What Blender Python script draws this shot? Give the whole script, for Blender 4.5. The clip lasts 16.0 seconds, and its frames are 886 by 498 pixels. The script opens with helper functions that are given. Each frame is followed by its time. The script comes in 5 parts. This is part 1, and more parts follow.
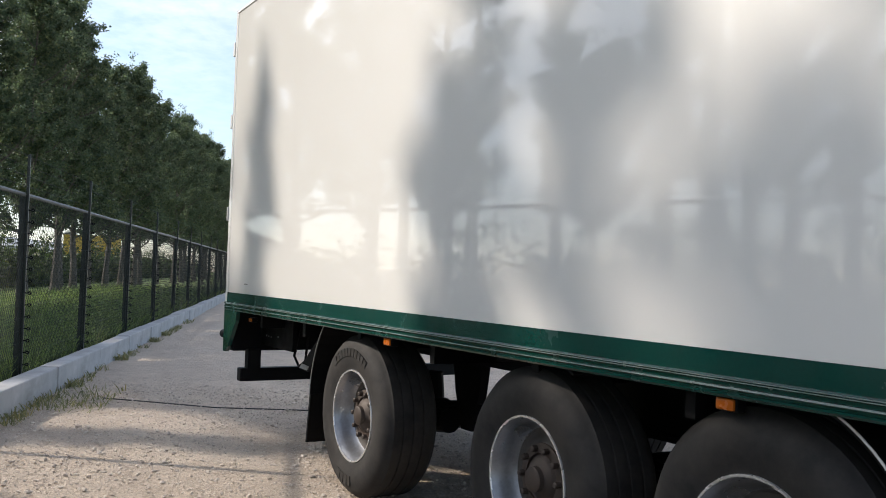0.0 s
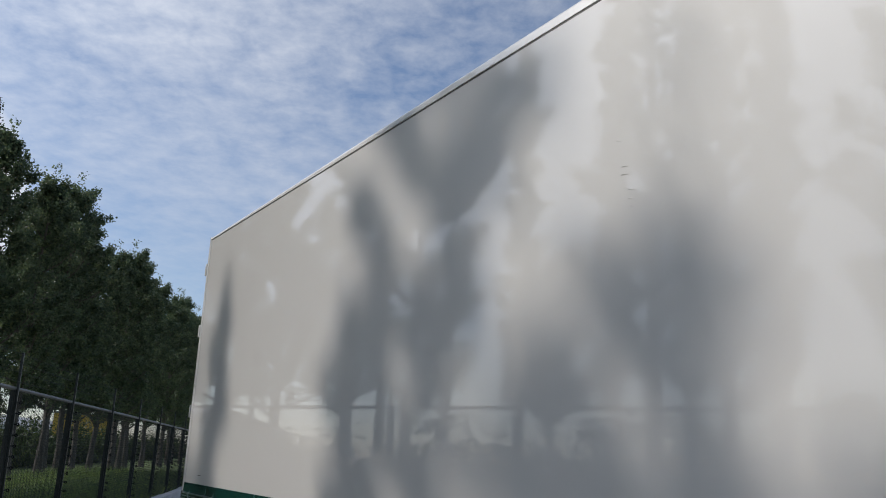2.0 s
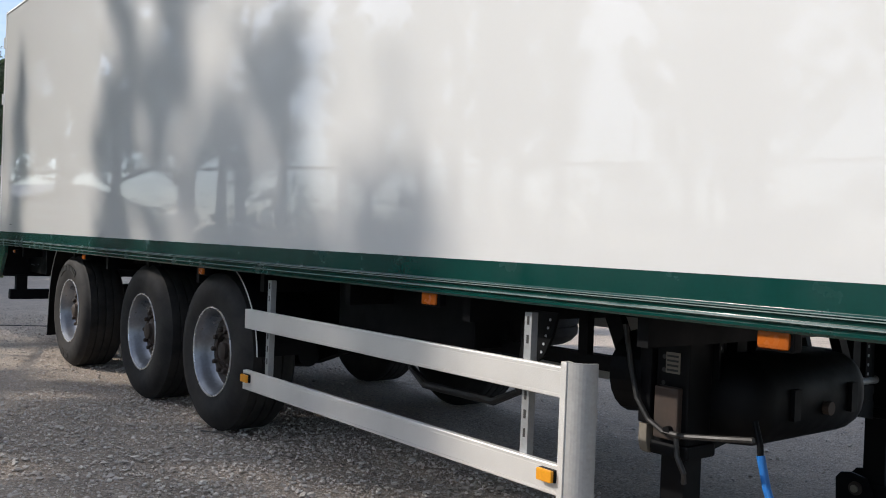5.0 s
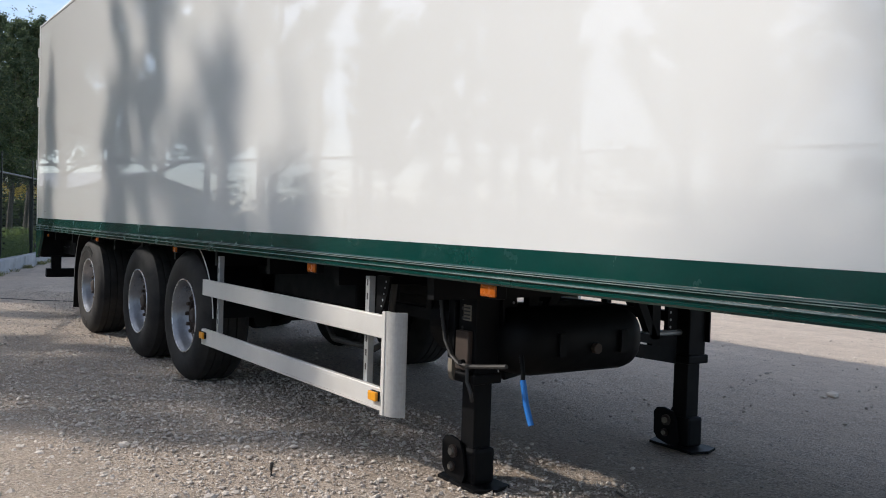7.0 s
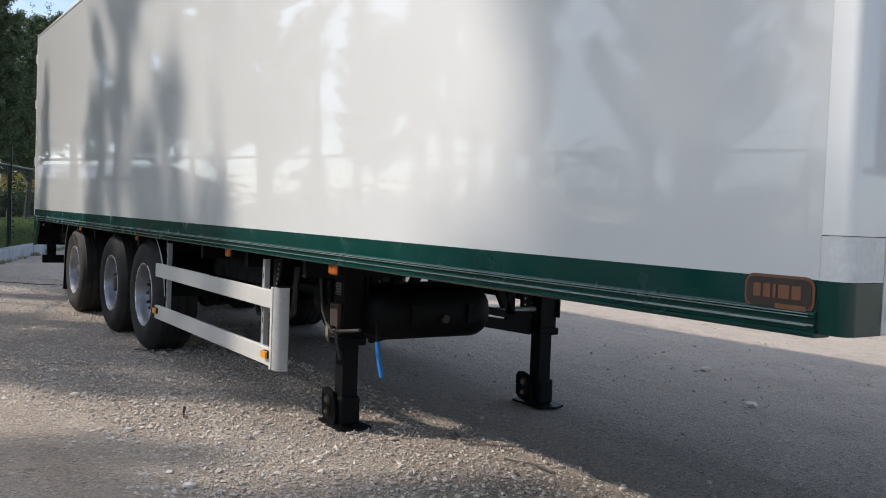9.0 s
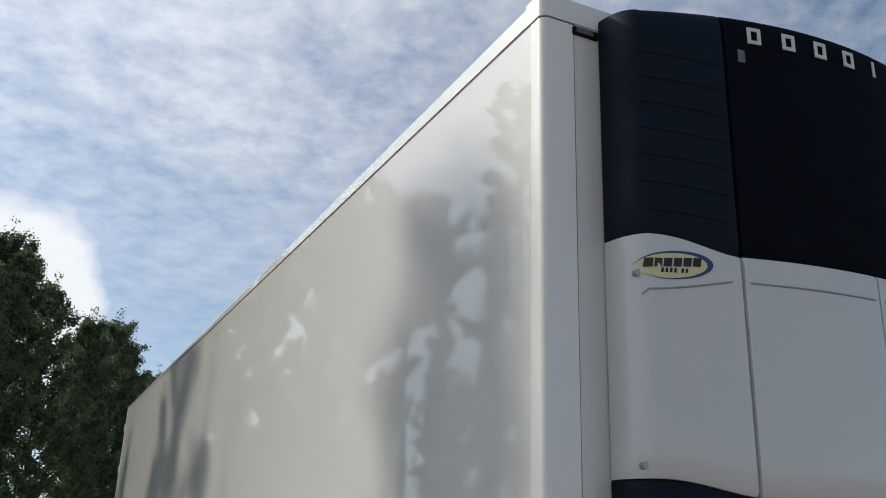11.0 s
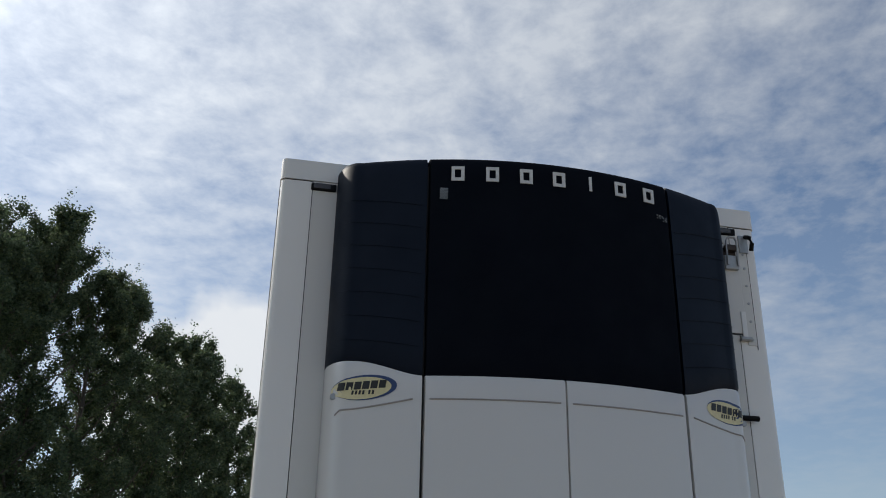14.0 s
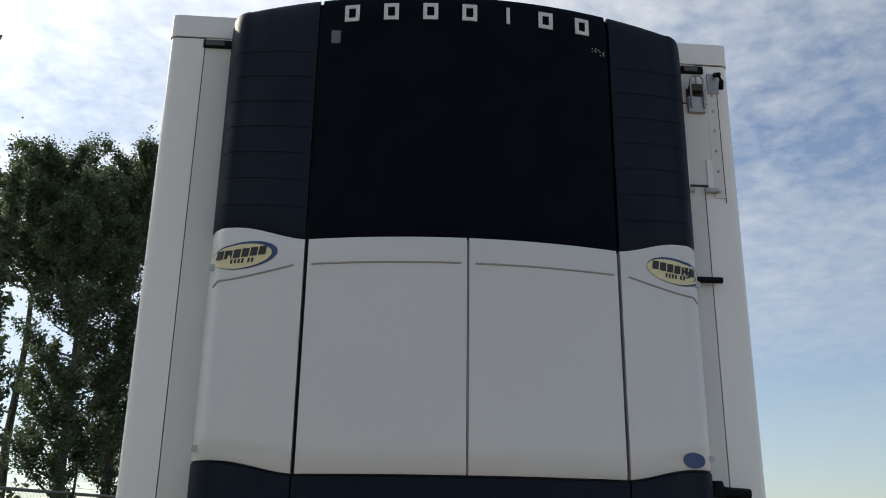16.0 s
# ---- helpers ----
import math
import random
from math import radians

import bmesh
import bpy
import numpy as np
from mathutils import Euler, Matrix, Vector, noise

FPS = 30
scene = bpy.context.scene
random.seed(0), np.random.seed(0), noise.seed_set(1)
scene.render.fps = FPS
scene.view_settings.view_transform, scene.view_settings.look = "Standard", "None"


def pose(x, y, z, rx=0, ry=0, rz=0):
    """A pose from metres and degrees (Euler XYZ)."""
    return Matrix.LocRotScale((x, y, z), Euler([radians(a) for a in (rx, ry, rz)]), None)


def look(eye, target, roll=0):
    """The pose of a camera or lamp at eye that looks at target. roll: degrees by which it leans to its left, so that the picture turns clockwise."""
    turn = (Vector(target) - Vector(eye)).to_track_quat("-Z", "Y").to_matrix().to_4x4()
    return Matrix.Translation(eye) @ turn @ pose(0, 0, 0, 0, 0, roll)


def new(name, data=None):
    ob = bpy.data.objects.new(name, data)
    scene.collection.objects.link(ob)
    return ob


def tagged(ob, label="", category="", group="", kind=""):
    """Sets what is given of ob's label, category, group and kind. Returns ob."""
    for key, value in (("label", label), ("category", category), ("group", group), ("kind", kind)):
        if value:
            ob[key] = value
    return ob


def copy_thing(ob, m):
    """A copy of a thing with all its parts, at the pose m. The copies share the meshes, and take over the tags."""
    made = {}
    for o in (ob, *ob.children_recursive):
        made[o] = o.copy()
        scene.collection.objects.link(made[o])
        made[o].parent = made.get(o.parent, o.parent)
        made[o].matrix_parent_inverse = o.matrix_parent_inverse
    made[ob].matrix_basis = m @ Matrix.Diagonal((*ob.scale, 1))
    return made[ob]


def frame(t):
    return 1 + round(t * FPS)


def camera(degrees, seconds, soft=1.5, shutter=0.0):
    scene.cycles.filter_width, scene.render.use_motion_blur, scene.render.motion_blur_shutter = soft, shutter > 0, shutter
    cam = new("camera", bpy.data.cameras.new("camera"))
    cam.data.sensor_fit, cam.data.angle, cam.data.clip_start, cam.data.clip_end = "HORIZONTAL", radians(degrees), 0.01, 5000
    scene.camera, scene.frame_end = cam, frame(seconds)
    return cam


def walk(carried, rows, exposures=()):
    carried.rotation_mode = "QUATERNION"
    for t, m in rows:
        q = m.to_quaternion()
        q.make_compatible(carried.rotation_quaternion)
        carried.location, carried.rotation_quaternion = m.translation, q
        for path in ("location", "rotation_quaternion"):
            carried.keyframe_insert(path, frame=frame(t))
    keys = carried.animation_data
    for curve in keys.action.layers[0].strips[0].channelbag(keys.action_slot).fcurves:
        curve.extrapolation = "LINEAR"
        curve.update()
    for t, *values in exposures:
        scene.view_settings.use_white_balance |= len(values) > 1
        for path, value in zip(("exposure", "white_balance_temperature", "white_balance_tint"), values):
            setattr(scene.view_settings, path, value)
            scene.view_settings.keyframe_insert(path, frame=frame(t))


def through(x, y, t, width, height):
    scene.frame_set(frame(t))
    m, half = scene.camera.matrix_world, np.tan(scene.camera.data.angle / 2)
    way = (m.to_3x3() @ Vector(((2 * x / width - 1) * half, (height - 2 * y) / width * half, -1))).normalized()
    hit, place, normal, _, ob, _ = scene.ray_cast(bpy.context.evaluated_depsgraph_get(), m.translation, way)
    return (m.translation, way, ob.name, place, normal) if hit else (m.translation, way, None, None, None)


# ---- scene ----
cam = camera(52.9, 16.0, soft=1.0)
PATH = [
    (0, (8.044, -2.405, 1.476), (6.317, -1.399, 1.533), 2.0),
    (0.5, (8.439, -2.475, 1.496), (6.721, -1.478, 1.73), 3.0),
    (0.7, (8.588, -2.465, 1.518), (6.878, -1.477, 1.816), 3.1),
    (0.8, (8.663, -2.456, 1.529), (6.957, -1.474, 1.871), 3.1),
    (1, (8.82, -2.446, 1.543), (7.12, -1.477, 1.957), 3.2),
    (1.5, (9.228, -2.484, 1.548), (7.531, -1.53, 2.004), 3.3),
    (2, (9.528, -2.512, 1.599), (7.839, -1.546, 2.06), 3.0),
    (2.5, (9.884, -2.46, 1.555), (8.194, -1.484, 1.993), 2.7),
    (3, (10.215, -2.477, 1.495), (8.495, -1.474, 1.687), 2.2),
    (3.5, (10.513, -2.475, 1.424), (8.795, -1.452, 1.475), 1.9),
    (4, (10.861, -2.406, 1.368), (9.202, -1.289, 1.36), 1.7),
    (4.5, (11.172, -2.456, 1.338), (9.602, -1.218, 1.318), 1.5),
    (5, (11.581, -2.435, 1.317), (10.013, -1.193, 1.302), 2.2),
    (5.2, (11.734, -2.372, 1.318), (10.161, -1.137, 1.291), 2.1),
    (7.3, (13.349, -2.304, 1.358), (11.689, -1.189, 1.306), 1.9),
    (7.5, (13.487, -2.332, 1.372), (11.821, -1.227, 1.327), 2.1),
    (8, (13.855, -2.27, 1.35), (12.186, -1.17, 1.295), 2.2),
    (8.5, (14.225, -2.212, 1.375), (12.553, -1.116, 1.308), 2.1),
    (9, (14.597, -2.196, 1.385), (12.926, -1.1, 1.31), 2.2),
    (9.5, (14.897, -2.026, 1.394), (13.217, -0.941, 1.349), 2.0),
    (9.8, (15.079, -1.929, 1.405), (13.387, -0.875, 1.566), 2.2),
    (10, (15.21, -1.881, 1.404), (13.517, -0.87, 1.738), 2.4),
    (10.2, (15.367, -1.872, 1.439), (13.687, -0.89, 1.902), 1.8),
    (12.3, (16.616, -0.914, 1.653), (14.89, -0.273, 2.434), 1.7),
    (12.5, (16.699, -0.767, 1.639), (14.954, -0.174, 2.417), 1.6),
    (13, (16.872, -0.436, 1.669), (15.085, 0.003, 2.451), 1.3),
    (13.5, (17.077, -0.267, 1.695), (15.284, 0.134, 2.484), 1.3),
    (14, (17.245, -0.003, 1.699), (15.441, 0.369, 2.48), 1.1),
    (14.5, (17.262, 0.319, 1.704), (15.428, 0.606, 2.446), 1.0),
    (15, (17.143, 0.532, 1.687), (15.299, 0.796, 2.416), 0.7),
    (15.5, (16.995, 0.757, 1.635), (15.133, 0.929, 2.345), 1.1),
    (16, (16.819, 0.959, 1.606), (14.924, 1.108, 2.226), 0.8),
]

# rows of the walk end here; the camera follows them
EXPO = [(0.0, 0.42), (0.5, 0.08), (1.1, -0.3), (2.6, -0.72), (3.2, -0.22), (4.0, 0.03), (8.0, 0.05), (9.4, 0.07), (10.2, -0.25), (12.3, -0.6), (15.0, -0.74), (16.0, -0.4)]
EXPO = [(t, e, 6420 if t < 0.8 else 6060 if t < 10 else 6280 if t < 15.5 else 6560, 12 if t < 10 else 9) for t, e in EXPO]
walk(cam, [(t, look(eye, target, roll)) for t, eye, target, roll in PATH], EXPO)

# ---------------------------------------------------------------- light
CUMULUS = (-0.9749, -0.0637, 0.2131)
SUN = Vector((-0.94, -1.08, 1.0)).normalized()
world = bpy.data.worlds.new("sky")
scene.world = world
world.use_nodes = True
wn, wl = world.node_tree.nodes, world.node_tree.links
wn.clear()
w_out = wn.new("ShaderNodeOutputWorld")
w_bg = wn.new("ShaderNodeBackground")
w_sky = wn.new("ShaderNodeTexSky")
w_sky.sky_type = "NISHITA"
w_sky.sun_disc = False
w_sky.sun_elevation = math.asin(SUN.z)
w_sky.sun_rotation = math.atan2(SUN.x, SUN.y)
w_sky.air_density, w_sky.dust_density, w_sky.ozone_density = 1.0, 0.35, 3.0
w_bg.inputs["Strength"].default_value = 0.15
w_tc = wn.new("ShaderNodeTexCoord")
w_sep = wn.new("ShaderNodeSeparateXYZ")
wl.new(w_tc.outputs["Generated"], w_sep.inputs[0])


def wmath(op, a, b):
    n = wn.new("ShaderNodeMath")
    n.operation = op
    for i, v in enumerate((a, b)):
        if isinstance(v, (int, float)):
            n.inputs[i].default_value = v
        else:
            wl.new(v, n.inputs[i])
    return n.outputs[0]


# thin cloud in a layer overhead: directions laid out on a plane
up = wmath("ADD", wmath("MAXIMUM", w_sep.outputs["Z"], 0.0), 0.12)
w_com = wn.new("ShaderNodeCombineXYZ")
wl.new(wmath("DIVIDE", w_sep.outputs["X"], up), w_com.inputs[0])
wl.new(wmath("DIVIDE", w_sep.outputs["Y"], up), w_com.inputs[1])


def wnoise(scale, detail, rough, dist, off):
    m = wn.new("ShaderNodeMapping")
    m.inputs["Location"].default_value = off
    m.inputs["Rotation"].default_value = (0, 0, 0.5)
    m.inputs["Scale"].default_value = (1.0, 1.0, 1.0)
    wl.new(w_com.outputs[0], m.inputs["Vector"])
    n = wn.new("ShaderNodeTexNoise")
    n.inputs["Scale"].default_value = scale
    n.inputs["Detail"].default_value = detail
    n.inputs["Roughness"].default_value = rough
    n.inputs["Distortion"].default_value = dist
    wl.new(m.outputs[0], n.inputs["Vector"])
    return n.outputs["Fac"]


cl_fine = wnoise(12.0, 9.0, 0.6, 0.15, (3.1, 0.7, 0.0))
cl_mid = wnoise(4.5, 5.0, 0.55, 0.4, (1.7, 2.9, 2.0))
cl_wide = wnoise(0.8, 2.0, 0.5, 0.2, (0.4, 5.2, 1.0))
cl_sum = wmath("ADD", wmath("ADD", wmath("MULTIPLY", cl_fine, 0.52), wmath("MULTIPLY", cl_mid, 0.3)), wmath("MULTIPLY", cl_wide, 0.75))
cl_ramp = wn.new("ShaderNodeValToRGB")
cl_ramp.color_ramp.elements[0].position, cl_ramp.color_ramp.elements[1].position = 0.62, 0.96
cl_ramp.color_ramp.elements[0].color, cl_ramp.color_ramp.elements[1].color = (0.08, 0.08, 0.08, 1), (0.82, 0.82, 0.82, 1)
# cover thickens towards the sun
side_dot = wn.new("ShaderNodeVectorMath")
side_dot.operation = "DOT_PRODUCT"
wl.new(w_tc.outputs["Generated"], side_dot.inputs[0])
side_dot.inputs[1].default_value = (-0.62, -0.78, 0.0)
wl.new(wmath("ADD", cl_sum, wmath("SUBTRACT", wmath("MULTIPLY", side_dot.outputs["Value"], 0.15), 0.045)), cl_ramp.inputs[0])
w_mix = wn.new("ShaderNodeMix")
w_mix.data_type = "RGBA"
low = wn.new("ShaderNodeMapRange")
low.inputs["From Min"].default_value, low.inputs["From Max"].default_value = 0.08, 0.42
wl.new(w_sep.outputs["Z"], low.inputs["Value"])
cl_low = wn.new("ShaderNodeMix")
cl_low.data_type = "FLOAT"
wl.new(low.outputs["Result"], cl_low.inputs["Factor"])
cl_low.inputs["A"].default_value = 0.22
wl.new(cl_ramp.outputs["Color"], cl_low.inputs["B"])
wl.new(cl_low.outputs["Result"], w_mix.inputs["Factor"])
wl.new(w_sky.outputs["Color"], w_mix.inputs["A"])
# cloud is brightest towards the sun, as thin cloud is
w_dot = wn.new("ShaderNodeVectorMath")
w_dot.operation = "DOT_PRODUCT"
wl.new(w_tc.outputs["Generated"], w_dot.inputs[0])
w_dot.inputs[1].default_value = SUN
near_sun = wmath("MAXIMUM", w_dot.outputs["Value"], 0.0)
glow = wmath("ADD", 5.0, wmath("MULTIPLY", wmath("POWER", wmath("MAXIMUM", wmath("ADD", wmath("MULTIPLY", w_dot.outputs["Value"], 0.5), 0.5), 0.0), 3.5), 6.0))
glow = wmath("ADD", glow, wmath("ADD", wmath("MULTIPLY", wmath("POWER", near_sun, 9.0), 5.0), wmath("MULTIPLY", wmath("POWER", near_sun, 24.0), 12.0)))
w_tint = wn.new("ShaderNodeVectorMath")
w_tint.operation = "SCALE"
w_tint.inputs[0].default_value = (0.97, 1.0, 1.04)
wl.new(glow, w_tint.inputs["Scale"])
wl.new(w_tint.outputs[0], w_mix.inputs["B"])
# a heap cloud low over the trees
c_dot = wn.new("ShaderNodeVectorMath")
c_dot.operation = "DOT_PRODUCT"
wl.new(w_tc.outputs["Generated"], c_dot.inputs[0])
c_dot.inputs[1].default_value = Vector(CUMULUS).normalized()
c_noise = wn.new("ShaderNodeTexNoise")
c_noise.inputs["Scale"].default_value, c_noise.inputs["Detail"].default_value = 9.0, 6.0
wl.new(w_tc.outputs["Generated"], c_noise.inputs["Vector"])
c_val = wmath("ADD", c_dot.outputs["Value"], wmath("MULTIPLY", wmath("SUBTRACT", c_noise.outputs["Fac"], 0.5), 0.022))
c_ramp = wn.new("ShaderNodeValToRGB")
c_ramp.color_ramp.elements[0].position, c_ramp.color_ramp.elements[1].position = 0.9935, 0.9948
wl.new(c_val, c_ramp.inputs[0])
c_mix = wn.new("ShaderNodeMix")
c_mix.data_type = "RGBA"
wl.new(wmath("MULTIPLY", c_ramp.outputs["Color"], 0.9), c_mix.inputs["Factor"])
wl.new(w_mix.outputs["Result"], c_mix.inputs["A"])
c_mix.inputs["B"].default_value = (9.2, 9.2, 9.2, 1)
# bright haze low in the sky below the sun
h_dot = wn.new("ShaderNodeVectorMath")
h_dot.operation = "DOT_PRODUCT"
wl.new(w_tc.outputs["Generated"], h_dot.inputs[0])
h_dot.inputs[1].default_value = Vector((SUN.x, SUN.y, 0.12)).normalized()
haze = wmath("MULTIPLY", wmath("POWER", wmath("MAXIMUM", wmath("ADD", wmath("MULTIPLY", h_dot.outputs["Value"], 0.55), 0.45), 0.0), 4.0), 0.1)
haze = wmath("ADD", haze, wmath("MULTIPLY", wmath("POWER", near_sun, 8.0), 0.26))
h_mix = wn.new("ShaderNodeMix")
h_mix.data_type = "RGBA"
wl.new(haze, h_mix.inputs["Factor"])
wl.new(c_mix.outputs["Result"], h_mix.inputs["A"])
wl.new(w_tint.outputs[0], h_mix.inputs["B"])
wl.new(h_mix.outputs["Result"], w_bg.inputs["Color"])
wl.new(w_bg.outputs[0], w_out.inputs["Surface"])

sun_data = bpy.data.lights.new("sun", "SUN")
sun_data.energy, sun_data.angle, sun_data.color = 4.25, radians(1.2), (1.0, 0.905, 0.775)
sun = new("sun", sun_data)
sun.matrix_world = look(SUN * 50, (0, 0, 0))

# ---------------------------------------------------------------- materials


class Mat:
    """A node material in the making."""

    def __init__(self, name, base=(0.5, 0.5, 0.5), rough=0.5, metal=0.0):
        self.m = bpy.data.materials.new(name)
        self.m.use_nodes = True
        self.n, self.l = self.m.node_tree.nodes, self.m.node_tree.links
        self.b = self.n["Principled BSDF"]
        self.b.inputs["Base Color"].default_value = (*base, 1)
        self.b.inputs["Roughness"].default_value = rough
        self.b.inputs["Metallic"].default_value = metal
        self.tc = self.n.new("ShaderNodeTexCoord")
        self.heights = []

    def noise(self, scale, detail=4.0, rough=0.55, stretch=(1, 1, 1), dist=0.0, kind="noise"):
        mp = self.n.new("ShaderNodeMapping")
        mp.inputs["Scale"].default_value = stretch
        self.l.new(self.tc.outputs["Object"], mp.inputs["Vector"])
        if kind == "voronoi":
            t = self.n.new("ShaderNodeTexVoronoi")
            t.inputs["Scale"].default_value = scale
            self.l.new(mp.outputs[0], t.inputs["Vector"])
            return t
        t = self.n.new("ShaderNodeTexNoise")
        t.inputs["Scale"].default_value = scale
        t.inputs["Detail"].default_value = detail
        t.inputs["Roughness"].default_value = rough
        t.inputs["Distortion"].default_value = dist
        self.l.new(mp.outputs[0], t.inputs["Vector"])
        return t.outputs["Fac"]

    def ramp(self, fac, *stops):
        r = self.n.new("ShaderNodeValToRGB")
        els = r.color_ramp.elements
        while len(els) < len(stops):
            els.new(0.5)
        for e, (p, c) in zip(els, stops):
            e.position = p
            e.color = (*c, 1) if isinstance(c, tuple) else (c, c, c, 1)
        self.l.new(fac, r.inputs[0])
        return r.outputs["Color"]

    def mix(self, fac, a, b, mode="MIX"):
        x = self.n.new("ShaderNodeMix")
        x.data_type = "RGBA"
        x.blend_type = mode
        for sock, v in (("Factor", fac), ("A", a), ("B", b)):
            if isinstance(v, (int, float)):
                x.inputs[sock].default_value = v if sock == "Factor" else (v, v, v, 1)
            elif isinstance(v, tuple):
                x.inputs[sock].default_value = (*v, 1)
            else:
                self.l.new(v, x.inputs[sock])
        return x.outputs["Result"]

    def color(self, sock):
        self.l.new(sock, self.b.inputs["Base Color"])
        return self

    def rough(self, sock):
        self.l.new(sock, self.b.inputs["Roughness"])
        return self

    def bump(self, height, strength=0.3, distance=0.01):
        b = self.n.new("ShaderNodeBump")
        b.inputs["Strength"].default_value = strength
        b.inputs["Distance"].default_value = distance
        self.l.new(height, b.inputs["Height"])
        if self.heights:
            self.l.new(self.heights[-1], b.inputs["Normal"])
        self.heights.append(b.outputs[0])
        self.l.new(b.outputs[0], self.b.inputs["Normal"])
        return self

    def coat(self, weight, rough):
        self.b.inputs["Coat Weight"].default_value = weight
        self.b.inputs["Coat Roughness"].default_value = rough
        return self


def worn(name, base, rough, metal=0.0, dirt=(0.12, 0.1, 0.08), amount=0.25, fine=60.0, bump=0.1):
    """A painted or moulded surface with patchy dirt, uneven gloss and a fine grain."""
    k = Mat(name, base, rough, metal)
    patch = k.ramp(k.noise(2.3, 6, 0.65), (0.42, 0.0), (0.75, amount))
    grain = k.noise(fine, 3, 0.6)
    c = k.mix(patch, base, dirt)
    c = k.mix(0.18, c, k.ramp(grain, (0.3, 0.25), (0.7, 1.0)), "MULTIPLY")
    k.color(c)
    k.rough(k.ramp(k.noise(5.0, 5, 0.6), (0.3, max(0.02, rough - 0.1)), (0.75, min(1.0, rough + 0.15))))
    k.bump(grain, bump, 0.002)
    return k.m


def make_panel_white(name, base, rough, wave, gloss=0.03, grime=0.12):
    """White gelcoat: glossy, slightly wavy, with faint grime that runs downwards."""
    k = Mat(name, base, rough)
    film = k.noise(0.7, 3, 0.5, (1.0, 1.0, 0.6))
    c = k.mix(grime, base, k.mix(film, (0.9, 0.88, 0.84), (0.5, 0.47, 0.41)), "MULTIPLY")
    k.color(c)
    k.coat(1.0, gloss)
    k.b.inputs["Specular IOR Level"].default_value = 0.2
    k.bump(k.noise(0.55, 2, 0.4, (1.6, 1.6, 0.7)), wave, 0.02)
    return k.m


M_SIDE = make_panel_white("white_gelcoat", (0.66, 0.65, 0.625), 0.45, 0.02, 0.02)
M_FRONT = make_panel_white("white_front_paint", (0.67, 0.655, 0.615), 0.4, 0.05, grime=0.24)
M_CAP = make_panel_white("white_trim", (0.76, 0.75, 0.72), 0.4, 0.03)
M_CORNER = make_panel_white("white_corner_paint", (0.8, 0.785, 0.75), 0.5, 0.02, 0.1)
M_UNIT_WHITE = make_panel_white("white_plastic", (0.63, 0.62, 0.6), 0.38, 0.02)
M_GREEN = worn("green_paint", (0.0018, 0.042, 0.034), 0.2, dirt=(0.012, 0.03, 0.025), amount=0.25, bump=0.03)
M_ALU = worn("brushed_aluminium", (0.74, 0.71, 0.655), 0.42, 0.3, dirt=(0.4, 0.37, 0.33), amount=0.25, fine=200, bump=0.04)
M_ENDCAP = worn("grey_end_cap", (0.4, 0.39, 0.37), 0.5, 0.2, dirt=(0.2, 0.19, 0.17), amount=0.4)
M_LINE = worn("dull_trim_line", (0.3, 0.34, 0.32), 0.4, 0.3, dirt=(0.06, 0.12, 0.1), amount=0.6)
M_GALV = worn("galvanised_steel", (0.42, 0.43, 0.43), 0.5, 0.6, dirt=(0.2, 0.18, 0.15), amount=0.4)
M_BLACK = worn("black_chassis_paint", (0.002, 0.0023, 0.003), 0.55, dirt=(0.008, 0.007, 0.0065), amount=0.25)
M_PLASTIC = worn("black_plastic", (0.002, 0.0023, 0.003), 0.55, dirt=(0.006, 0.0055, 0.005), amount=0.2)
M_NAVY = worn("dark_blue_plastic", (0.003, 0.0075, 0.018), 0.55, dirt=(0.006, 0.011, 0.021), amount=0.2)
M_GRILLE = worn("black_grille", (0.0026, 0.0045, 0.009), 0.8, dirt=(0.003, 0.003, 0.004), amount=0.2)
for _m, _s in ((M_NAVY, 0.16), (M_GRILLE, 0.08), (M_BLACK, 0.15), (M_PLASTIC, 0.15)):
    _m.node_tree.nodes["Principled BSDF"].inputs["Specular IOR Level"].default_value = _s
M_RIM = worn("silver_rim_paint", (0.34, 0.35, 0.37), 0.34, 0.75, dirt=(0.08, 0.068, 0.056), amount=0.6)
# dusty disc, its base darkened to paint the shade inside the dish
M_DISC = worn("dusty_shaded_disc", (0.075, 0.068, 0.062), 0.6, 0.2, dirt=(0.04, 0.03, 0.022), amount=0.7)
M_LIP = worn("bright_rim_edge", (0.75, 0.75, 0.74), 0.25, 0.7, dirt=(0.25, 0.22, 0.2), amount=0.3)
M_HUB = worn("rusty_hub", (0.05, 0.038, 0.031), 0.6, 0.3, dirt=(0.1, 0.055, 0.035), amount=0.7)
M_LETTER = worn("silver_letter", (0.66, 0.66, 0.64), 0.4, amount=0.1)
M_SEAM = worn("dark_sealant", (0.02, 0.02, 0.02), 0.6)
M_GUARDLENS = worn("yellow_amber_lens", (0.8, 0.33, 0.01), 0.25, dirt=(0.4, 0.16, 0.02), amount=0.25)
# dusty tan steel; on the gear cover the tan paints a sunlit patch
M_DUSTY_SUNLIT = worn("dusty_and_sunlit_steel", (0.2, 0.175, 0.135), 0.7, 0.1, dirt=(0.03, 0.028, 0.025), amount=0.5)
M_STEEL = worn("dark_worn_steel", (0.035, 0.034, 0.033), 0.5, 0.4, dirt=(0.09, 0.08, 0.065), amount=0.5)
M_ORANGE = worn("amber_lens", (0.5, 0.115, 0.006), 0.2, dirt=(0.2, 0.06, 0.012), amount=0.5, fine=25)
M_LENS = worn("smoked_lens", (0.08, 0.075, 0.075), 0.2)
M_WHITE_LENS = worn("clear_lens", (0.3, 0.3, 0.31), 0.15)
